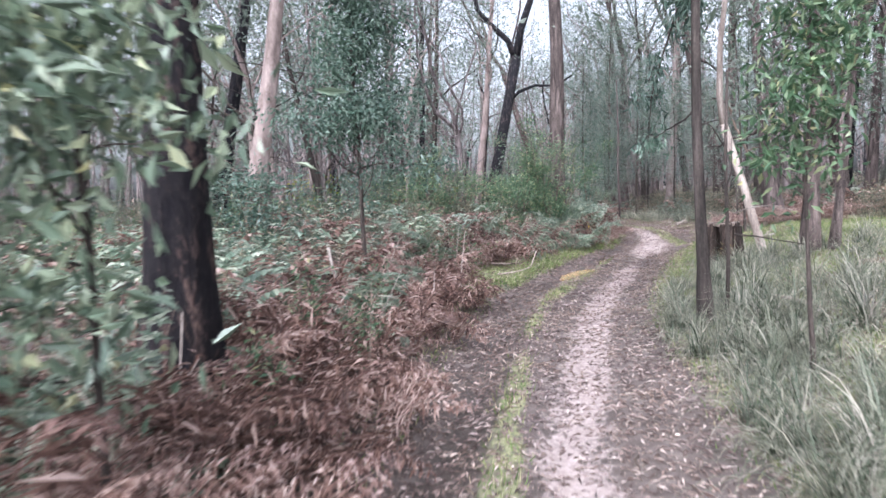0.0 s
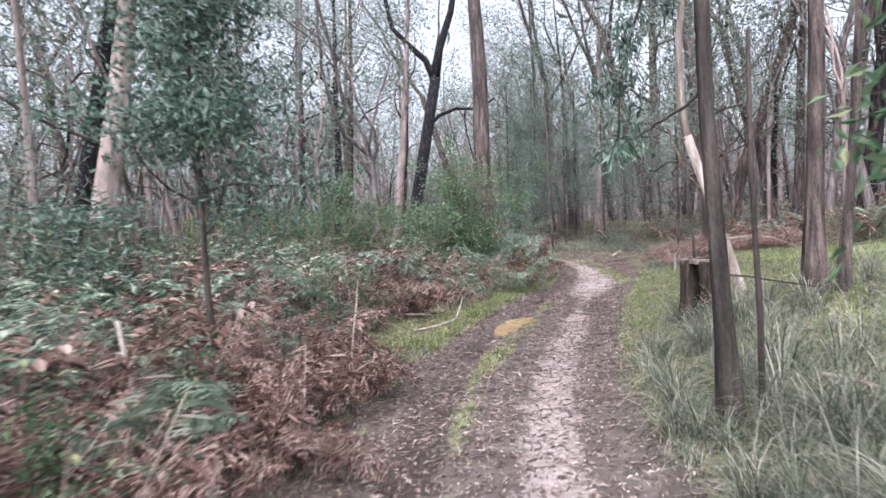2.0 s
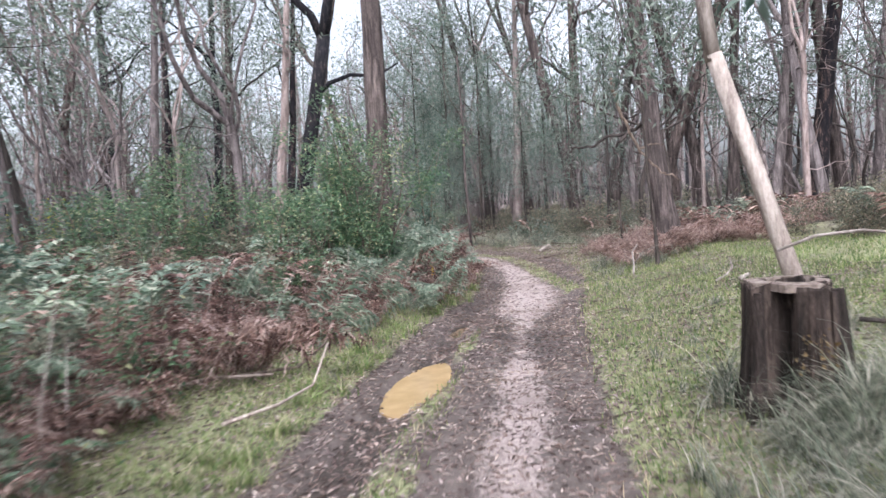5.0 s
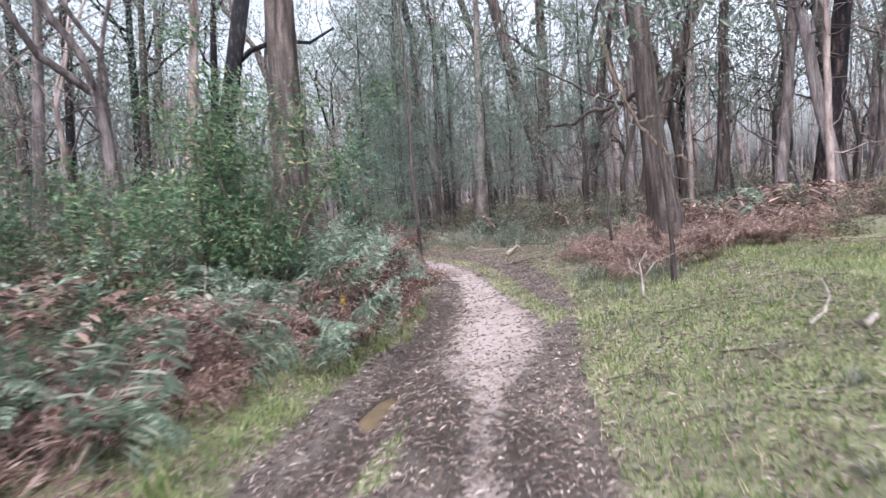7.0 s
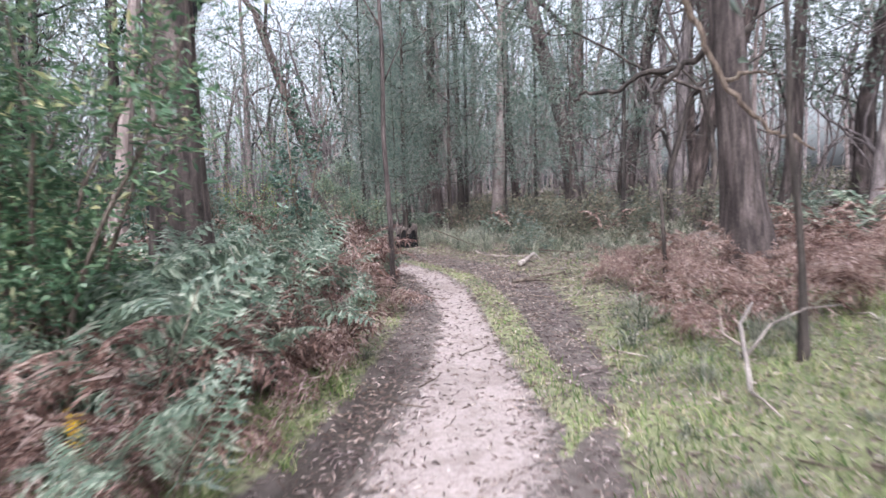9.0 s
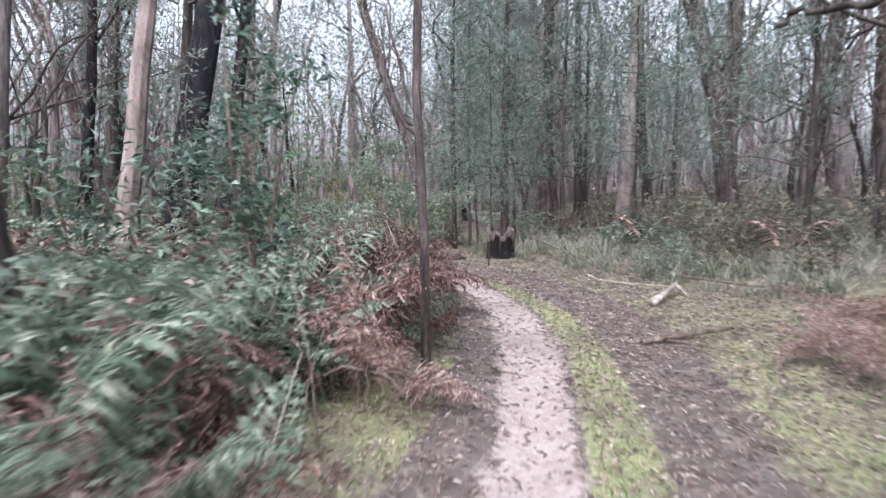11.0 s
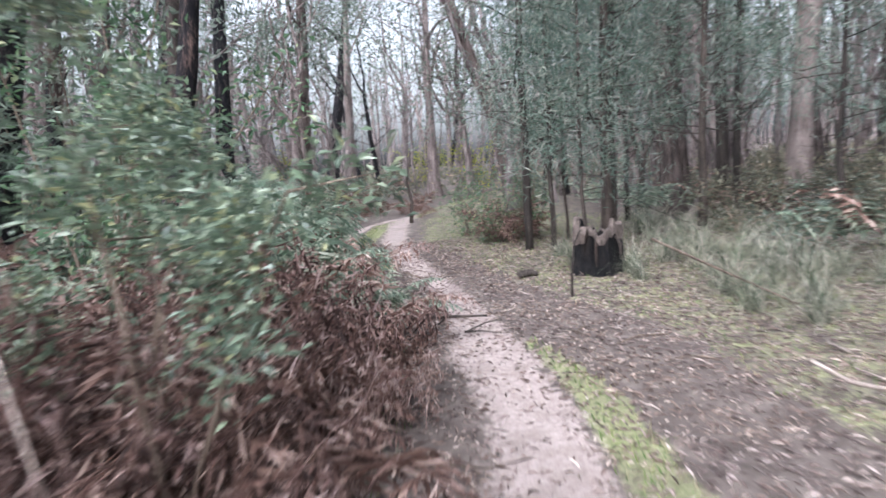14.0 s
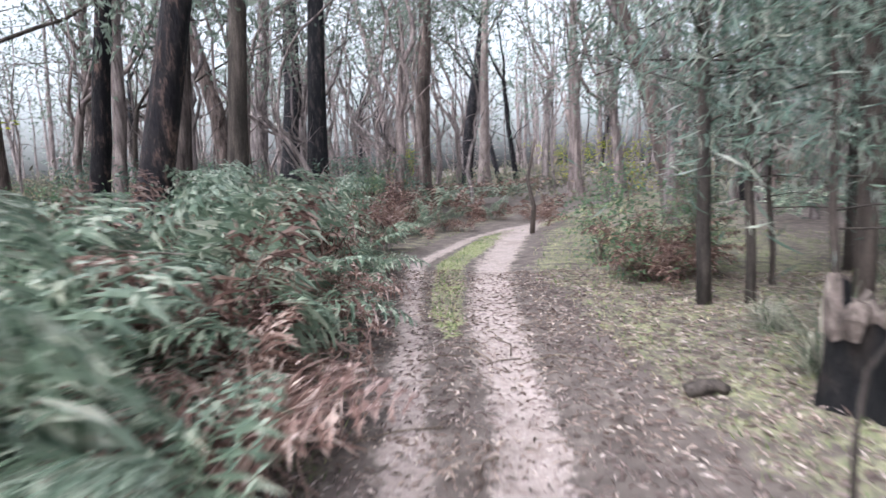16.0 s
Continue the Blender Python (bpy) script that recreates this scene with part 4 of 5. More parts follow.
# ---- bracken ----
def frond_mesh(seed, length, mat, droop, curl):
    g = np.random.default_rng(seed)
    b = Build()
    n = 13
    s = np.linspace(0, 1, n)
    bare = 0.3
    ang = radians(80) - droop * s ** 1.6
    step = length / (n - 1)
    pts = np.concatenate([[[0, 0, -0.05]], np.stack([np.cumsum(np.cos(ang)) * step, g.normal(0, 0.01, n), np.cumsum(np.sin(ang)) * step], 1)])
    b.tube(pts, 0.0045 * np.linspace(1.3, 0.35, n + 1), 4, close=False)
    k = 23
    t = np.linspace(bare, 0.985, k)
    axis_p = np.stack([np.interp(t, np.linspace(0, 1, n + 1), pts[:, j]) for j in range(3)], 1)
    tang = unit(np.gradient(axis_p, axis=0))
    w = (length * 0.3 * (1 - (t - bare) / (1 - bare)) ** 0.75 + 0.02) * g.uniform(0.8, 1.12, k)
    for side in (-1, 1):
        out_ = unit(np.array([0, side, 0]) + tang * 0.4 + np.stack([g.normal(0, curl, k), g.normal(0, curl, k), g.normal(-0.1, 0.1 + curl, k)], 1))
        nrm = unit(np.cross(tang, out_) * side)
        wide = np.minimum(0.034, w * 0.4) * (1 - curl)
        b.leaves(axis_p, out_, nrm, w * 0.62, wide, 0.12, 0.7)
        mid = axis_p + out_ * (w * 0.5)[:, None]
        b.leaves(mid, out_ + np.array([0, 0, -0.35 - curl]) + g.normal(0, curl, (k, 3)), nrm, w * 0.52, wide * 0.85, 0.12, 0.35)
        for u in (0.3, 0.62):
            for sg in (-1, 1):
                b.leaves(axis_p + out_ * (w * u)[:, None], tang * sg + out_ * 0.7 + g.normal(0, 0.12, (k, 3)), nrm, w * 0.3 * (1 - u * 0.5), wide * 0.6, 0.1)
    return b.mesh("frond", mat)


FRONDS = {}
for key, mat in (("green", FERN_GREEN), ("brown", FERN_BROWN), ("pale", FERN_PALE)):
    FRONDS[key] = [frond_mesh(500 + i + len(key), ln, mat, dr, 0.08 if key == "green" else 0.24) for i, (ln, dr) in enumerate(((1.3, 1.55), (1.05, 1.75), (1.15, 2.3) if key != "green" else (1.2, 1.4)))]
FERN_LABEL = {"green": "green bracken fern with feathery arching fronds", "brown": "dead red-brown bracken fern with curled fronds", "pale": "dead pale tan bracken fern with dry fronds"}


def hanging_frond(seed, length, mat):
    """A dead stalk that still stands, its side fronds curled and hanging."""
    g = np.random.default_rng(seed)
    b = Build()
    pts = bent(g, (0, 0, -0.05), (g.normal(0, 0.06), g.normal(0, 0.06), 1), length, 8, 0.07, -0.02)
    b.tube(pts, 0.005 * np.linspace(1.2, 0.5, len(pts)), 4, close=False)
    k = 13
    t = np.linspace(0.34, 1, k)
    p = np.stack([np.interp(t, np.linspace(0, 1, len(pts)), pts[:, j]) for j in range(3)], 1)
    az = np.arange(k) * 2.1 + g.uniform(0, 6)
    for side in (0, math.pi):
        out_ = np.stack([np.cos(az + side), np.sin(az + side), g.normal(-0.75, 0.5, k)], 1)
        ln = length * g.uniform(0.12, 0.26, k)
        b.leaves(p, out_, g.normal(0, 1, (k, 3)), ln, 0.008, 0.3)
        for u in (0.35, 0.6, 0.85):
            q = p + unit(out_) * (ln * u)[:, None]
            for _ in range(3):
                b.leaves(q, g.normal(0, 0.7, (k, 3)) - [0, 0, 0.7], g.normal(0, 1, (k, 3)), ln * g.uniform(0.2, 0.42, k), 0.013, 0.5)
    return b.mesh("frond", mat)


FRONDS["standing"] = [hanging_frond(530 + i, ln, m) for i, (ln, m) in enumerate(((1.1, FERN_BROWN), (0.95, FERN_BROWN), (0.85, FERN_PALE)))]
FERN_LABEL["standing"] = "dead dark-brown bracken still standing with curled fronds"


def fern(seed, kind):
    g = np.random.default_rng(seed)
    ob = new("bracken_fern")
    for i in range(int(g.integers(8, 11)) if kind == "standing" else int(g.integers(5, 8))):
        k = kind if g.random() < 0.8 else ("brown" if g.random() < 0.6 else "pale")
        f = part("frond", FRONDS[k][int(g.integers(0, 3))], ob)
        s = g.uniform(0.55, 1.05)
        w = 0.14 if kind == "standing" else 0.08
        f.matrix_basis = pose(g.normal(0, w), g.normal(0, w), -0.05, g.normal(0, 10 if kind == "standing" else 16), g.normal(2 if kind == "green" else 10, 16), i * 66 + g.uniform(-25, 25)) @ Matrix.Diagonal((s, s, s, 1))
    return tagged(ob, FERN_LABEL[kind], "fern", "bracken along the track")


KINDS = {k: [fern(900 + 10 * j + i, k) for i in range(3)] for j, k in enumerate(("green", "brown", "pale", "standing"))}
used = set()


def put_fern(kind, x, y, g, s):
    i = int(g.integers(0, 3))
    src = KINDS[kind][i]
    place = Matrix.Translation((x, y, hz(x, y))) @ pose(0, 0, 0, g.normal(0, 5), g.normal(0, 5), g.uniform(0, 360))
    if (kind, i) not in used:
        used.add((kind, i))
        src.scale = (s, s, s)
        src.matrix_basis = place @ Matrix.Diagonal((s, s, s, 1))
        return
    c = copy_thing(src, place)
    c.scale = (s, s, s)


g = np.random.default_rng(31)
PATCHES = []
# left bank, set row by row outwards
for y in np.arange(-0.5, 31, 0.4):
    L = float(along(EDGE_L, y))
    gap = float(np.interp(y, [0, 8, 9.3, 12.6, 14, 18, 20, 24, 26, 31], [0.5, 0.5, 1.45, 1.25, 0.6, 0.62, 0.55, 0.55, 0.72, 0.7]))
    for d in (0, 0.45, 1.0):
        x, yy = L - gap - d + g.normal(0, 0.15), y + g.normal(0, 0.15)
        if math.hypot(x + 1.39, yy - 3.8) < 0.45 or math.hypot(x - 3.15, yy - 18.0) < 0.5:
            continue
        low = float(np.interp(y, [0, 3, 7, 9, 14, 23, 24.5, 30], [0.92, 0.95, 0.92, 0.88, 1.0, 1.08, 1.3, 1.3]))
        low *= 0.78 if d == 0 else 1.0
        p = (0.36 if d == 0 else 0.55) + 0.25 * d + 0.25 * math.sin(y * 1.1 + d)
        p -= float(np.interp(y, [7, 10], [0.22, 0]))
        if d == 0:
            p *= 0.45
        if 20.5 < y < 25:
            p *= 0.5 if y < 23 else 0.9
        if y < 14:
            p *= 0.5 if y < 9 else 0.7
        if 23.6 < y:
            p += 0.35
        kind = "green" if g.random() < p else ("pale" if g.random() < (0.25 if 20.5 < y < 23 else (0.75 if y > 23 else 0.4)) else "brown")
        if 9.3 < y < 16.3 and g.random() < 0.5 and d < 0.9:
            kind = "brown" if g.random() < 0.4 else "standing"
        if 15.6 < y < 18.6 and d > 0.3 and g.random() < 0.5:
            kind, low = "green", 1.12
        if 20.6 < y < 23.6 or (kind == "brown" and y > 8 and g.random() < 0.55):
            if not (d > 0.9 and g.random() < 0.5):
                kind, low = "standing", float(np.interp(y, [12, 20.6], [0.72, 0.95]))
        PATCHES.append((kind, x, yy, low * g.uniform(0.75, 1.1)))
for x, y in ((-0.9, 2.9), (-1.3, 3.2), (-1.75, 3.3), (-1.9, 3.9), (-1.7, 2.6), (-2.3, 3.5), (-1.25, 2.5), (-2.2, 2.8), (-1.05, 3.5), (-1.9, 4.5)):
    PATCHES.append(("pale" if g.random() < 0.4 else ("green" if g.random() < 0.45 else "brown"), x, y, g.uniform(0.75, 0.95)))
for y in np.arange(20.9, 23.4, 0.27):
    for d in (0.36, 0.75, 1.2):
        PATCHES.append(("standing", float(along(EDGE_L, y)) - d + g.normal(0, 0.1), y + g.normal(0, 0.1), g.uniform(0.7, 0.95) * (0.85 if d < 0.5 else 1.05)))
for x, y, sc in ((1.65, 12.6, 0.95), (2.3, 13.95, 0.9), (3.75, 16.3, 1.1), (3.5, 16.8, 1.15), (4.0, 17.1, 1.05), (3.1, 16.1, 1.1), (3.6, 15.7, 1.0)):
    PATCHES.append(("green", x, y, sc))
for x, y in ((-0.75, 1.75), (-0.55, 2.15), (-0.95, 2.3), (-0.5, 2.6), (-1.2, 2.0), (-0.8, 2.7), (-0.45, 3.0)):
    PATCHES.append(("pale" if y < 2.5 else "brown", x, y, g.uniform(0.7, 0.85)))
# dead bracken on the grass edge and its bank
for cx, cy, n, r in ((7.9, 16.4, 13, 0.85), (9.3, 17.0, 14, 1.1), (10.8, 18.6, 16, 1.5), (12.5, 18.0, 12, 1.6), (8.9, 19.3, 8, 0.8), (1.6, 37.6, 12, 1.4), (5.9, 30.9, 6, 0.6)):
    for _ in range(n):
        x, y = cx + g.normal(0, r * 0.6), cy + g.normal(0, r * 0.6)
        if x - along(EDGE_R, y) < 0.75 and cx > 6.5:
            continue
        kind = "pale" if g.random() < 0.7 and cx > 6 else ("green" if g.random() < 0.12 else "brown")
        PATCHES.append((kind, x, y, g.uniform(0.5, 0.8)))
for y in np.arange(27.2, 36, 0.3):
    x = float(along(EDGE_L, y)) - 0.4 - abs(g.normal(0, 0.9))
    PATCHES.append(("green" if g.random() < 0.5 else ("pale" if g.random() < 0.5 else "standing"), x, y, g.uniform(0.7, 1.05)))
for kind, x, y, s in PATCHES:
    put_fern(kind, x, y, g, s)

# deeper bracken, too many to count, joined
for key, label in (("green", "deep green bracken under the trees"), ("brown", "dead brown bracken under the trees")):
    b = Build()
    for _ in range(1350 if key == "green" else 1700):
        x, y = g.uniform(-12, 20), g.uniform(-3, 46)
        L, R = float(along(EDGE_L, y)), float(along(EDGE_R, y))
        d = max(L - x, x - R)
        if d < (1.7 + (0.7 if 9 < y < 13 else 0)) or (x > R and (y < 5 or d < 3.4 or (y < 14 and d < 4.4))) or (x > R and g.random() < ((0.85 if key == "green" else 0.5) if y < 20.5 else (0.8 if key == "green" else 0.9))):
            continue
        s = g.uniform(0.6, 1.0)
        for i in range(4):
            az = i * 1.57 + g.uniform(-0.4, 0.4)
            m = 12
            t = np.linspace(0.25, 1, m)
            rad = t * 0.75 * s
            base = np.stack([x + math.cos(az) * rad, y + math.sin(az) * rad, hz(x, y) + s * (1.7 * t - 1.0 * t * t) + 0.05], 1)
            for sg in (-1, 1):
                d3 = np.tile([math.cos(az + sg * 1.2), math.sin(az + sg * 1.2), -0.2], (m, 1)) + g.normal(0, 0.1, (m, 3))
                b.leaves(base, d3, np.tile([0.0, 0, 1], (m, 1)) + g.normal(0, 0.2, (m, 3)), 0.34 * s * (1.05 - t) + 0.03, 0.075 * s + 0 * t, 0.1)
    tagged(new("bracken_thicket", b.mesh("bracken_thicket", FERN_GREEN if key == "green" else FERN_BROWN)), label, "fern", kind="stuff")


# ---- sedge tussocks and grass ----
def tuft_mesh(seed, n, ln, spread, mat=SEDGE):
    g = np.random.default_rng(seed)
    v, f = [], []
    for i in range(n):
        az, tilt = g.uniform(0, 2 * math.pi), abs(g.normal(0, spread))
        L, w = ln * g.uniform(0.5, 1.15), g.uniform(0.004, 0.009)
        p = np.array([g.normal(0, 0.05), g.normal(0, 0.05), -0.03])
        side = np.array([-math.sin(az), math.cos(az), 0]) * w
        a, rows = tilt, []
        for k in range(6):
            rows.append((p - side * (1 - k / 5.4), p + side * (1 - k / 5.4)))
            p = p + np.array([math.cos(az) * math.sin(a), math.sin(az) * math.sin(a), math.cos(a)]) * L / 5
            a += g.uniform(0.2, 0.62)
        b0 = len(v)
        for q in rows:
            v += [q[0].tolist(), q[1].tolist()]
        f += [[b0 + 2 * k, b0 + 2 * k + 1, b0 + 2 * k + 3, b0 + 2 * k + 2] for k in range(5)]
    return mesh("sedge_tussock", v, f, mat)


TUFTS = [tuft_mesh(700 + i, n, ln, sp) for i, (n, ln, sp) in enumerate(((95, 0.95, 0.55), (80, 0.75, 0.65), (60, 0.5, 0.75)))]
RUSH = tuft_mesh(710, 26, 0.42, 0.1, GRASS)
g = np.random.default_rng(41)


TUSSOCKS = []


def tussock(x, y, k, s, label="tussock of long arching green and straw sedge blades"):
    TUSSOCKS.append((x, y, k, s, g.uniform(0, 360), label))


for _ in range(195):
    y = g.uniform(0.6, 8.0)
    d = abs(g.normal(0, 1.5)) + 0.28
    tussock(float(along(EDGE_R, y)) + d, y, int(g.integers(0, 3)), g.uniform(0.45, 0.95) * float(np.interp(y, [0, 5, 8], [1, 1, 0.7])))
for _ in range(70):
    y = g.uniform(0.9, 6.5)
    tussock(float(along(EDGE_R, y)) + g.uniform(0.22, 1.0), y, int(g.integers(0, 3)), g.uniform(0.45, 0.75))
for _ in range(22):
    tussock(g.uniform(3.5, 4.5), g.uniform(8.12, 8.45), int(g.integers(0, 3)), g.uniform(0.5, 0.66))
for _ in range(34):
    tussock(g.normal(3.9, 0.45), g.normal(8.15, 0.32), int(g.integers(1, 3)), g.uniform(0.4, 0.72))
for _ in range(46):
    y = g.uniform(5.5, 9.6)
    d = g.uniform(0.75, 3.6)
    tussock(float(along(EDGE_R, y)) + d, y, int(g.integers(0, 3)), g.uniform(0.5, 0.8))
for _ in range(36):
    y = g.uniform(9, 15.5)
    tussock(float(along(EDGE_R, y)) + g.uniform(0.3, 3), y, 2, g.uniform(0.25, 0.5), "small tuft of grass on the mossy bank")
for _ in range(70):
    y = g.uniform(24.3, 29)
    tussock(float(along(EDGE_R, y)) + g.uniform(0.9, 4.2), y, int(g.integers(0, 3)), g.uniform(0.55, 0.85), "grey-green sedge tussock in the open understorey")
for _ in range(16):
    y = g.uniform(14.6, 17.0)
    tussock(float(along(EDGE_R, y)) + g.uniform(0.5, 1.9), y, int(g.integers(1, 3)), g.uniform(0.4, 0.65))
for _ in range(14):
    tussock(g.uniform(6.6, 8.6), g.uniform(15.6, 18.2), 2, g.uniform(0.5, 0.9))
far_v, far_f, far_n = [], [], 0
for _ in range(150):
    x, y = g.uniform(8.0, 13), g.uniform(20.8, 34)
    if x - along(EDGE_R, y) > 1.2:
        src = TUFTS[int(g.integers(0, 3))]
        v = np.array([q.co for q in src.vertices]) * g.uniform(0.6, 1.0)
        az = g.uniform(0, 6.28)
        v = v @ np.array([[math.cos(az), math.sin(az), 0], [-math.sin(az), math.cos(az), 0], [0, 0, 1]]) + [x, y, hz(x, y)]
        far_v.append(v)
        far_f += [[i + far_n for i in p.vertices] for p in src.polygons]
        far_n += len(v)
for _ in range(70):
    y = g.uniform(23.5, 31)
    x = float(along(EDGE_R, y)) + g.uniform(1.0, 3.6)
    if x < 7.7 or math.hypot(x - 7, y - 27.1) < 0.7:
        continue
    src = TUFTS[int(g.integers(1, 3))]
    v = np.array([q.co for q in src.vertices]) * g.uniform(0.5, 0.85)
    az = g.uniform(0, 6.28)
    v = v @ np.array([[math.cos(az), math.sin(az), 0], [-math.sin(az), math.cos(az), 0], [0, 0, 1]]) + [x, y, hz(x, y)]
    far_v.append(v)
    far_f += [[i + far_n for i in p.vertices] for p in src.polygons]
    far_n += len(v)
for _ in range(16):
    y = g.uniform(8, 25)
    tussock(float(along(EDGE_L, y)) - g.uniform(0.1, 0.5), y, 2, g.uniform(0.3, 0.5), "small green sedge tussock on the track verge")
TUSSOCKS.sort(key=lambda q: max(q[0] - float(along(EDGE_R, q[1])), float(along(EDGE_L, q[1])) - q[0]))
for x, y, k, sc, az, label in TUSSOCKS[:280]:
    ob = new("sedge_tussock")
    tagged(part("blade", TUFTS[k], ob), kind="stuff")
    ob.matrix_basis = Matrix.Translation((x, y, hz(x, y))) @ pose(0, 0, 0, 0, 0, az) @ Matrix.Diagonal((sc, sc, sc, 1))
    tagged(ob, label, "sedge", "sedge tussocks")
for x, y, k, sc, az, label in TUSSOCKS[280:]:
    v = np.array([q.co for q in TUFTS[k].vertices]) * sc
    az = radians(az)
    v = v @ np.array([[math.cos(az), math.sin(az), 0], [-math.sin(az), math.cos(az), 0], [0, 0, 1]]) + [x, y, hz(x, y)]
    far_v.append(v)
    far_f += [[i + far_n for i in p.vertices] for p in TUFTS[k].polygons]
    far_n += len(v)
tagged(new("sedge", mesh("sedge", np.concatenate(far_v), far_f, SEDGE)), "grey-green and straw sedge through the open understorey", "sedge", kind="stuff")
ob = new("rush_clump")
tagged(part("blade", RUSH, ob), kind="stuff")
ob.location = (2.05, 12.24, hz(2.05, 12.24))
tagged(ob, "upright clump of dark green rushes by the puddle", "rush")


def blades(seed, count, region, keep, ln, mat, name, label):
    g = np.random.default_rng(seed)
    x, y = g.uniform(region[0], region[1], count), g.uniform(region[2], region[3], count)
    ok = g.random(count) < keep(x, y)
    x, y = x[ok], y[ok]
    n = len(x)
    p = np.stack([x, y, height(x, y) - 0.01], 1)
    d = g.normal(0, 0.45, (n, 3)) + [0, 0, 1]
    b = Build()
    b.leaves(p, d, g.normal(0, 1, (n, 3)), ln * g.uniform(0.4, 1.3, n), 0.006 * g.uniform(0.7, 1.6, n), 0.3, 0.3)
    tagged(new(name, b.mesh(name, mat)), label, "grass", kind="stuff")


def turf_keep(x, y):
    m = masks(x, y)
    clump = 0.5 + 0.5 * np.sin(x * 5.1 + 2 * np.sin(y * 3.3)) * np.sin(y * 4.3 + x)
    return np.clip(m["turf"] ** 1.5 * (0.35 + 0.65 * clump) * (1 - m["mud"]) * (1 - m["sand"]), 0, 1)


blades(51, 260000, (-1.5, 9.5, 0.5, 17), turf_keep, 0.075, GRASS, "grass", "short bright green grass on verges and middle strip")
blades(52, 110000, (2, 11, 17, 36), turf_keep, 0.06, GRASS, "grass", "short green grass on the strip and litter verge")

# ---- leaf litter ----
g = np.random.default_rng(61)


def litter(count, region, keep, name="leaf_litter"):
    x, y = g.uniform(region[0], region[1], count), g.uniform(region[2], region[3], count)
    ok = g.random(count) < keep(x, y)
    x, y = x[ok], y[ok]
    n = len(x)
    p = np.stack([x, y, height(x, y) + 0.006], 1)
    d = g.normal(0, 1, (n, 3)) * [1, 1, 0.18]
    b = Build()
    b.leaves(p, d, g.normal(0, 0.3, (n, 3)) + [0, 0, 1], g.uniform(0.025, 0.08, n), g.uniform(0.008, 0.019, n), 0.3)
    tagged(new(name, b.mesh(name, LITTER)), "scattered dry brown and grey gum leaves", "leaves", kind="stuff")


def litter_keep(x, y):
    L, R = along(EDGE_L, y), along(EDGE_R, y)
    on = (x > L - 0.4) & (x < R + 0.3)
    m = masks(x, y)
    k = np.where(on, 0.95, 0.75)
    k = np.where((x > R) & (y > 19), 0.95, k)
    return np.clip(k * (1 - np.interp(y, [10, 15, 23, 25], [0.6, 0.86, 0.86, 0.65]) * m["sand"]) * (1 - 0.2 * np.clip(m["turf"], 0, 1)) * (1 - pool_depth(x, y)), 0, 1)


litter(135000, (-1.2, 7.5, 0.6, 14), litter_keep)
litter(115000, (2.5, 10, 14, 31), litter_keep)


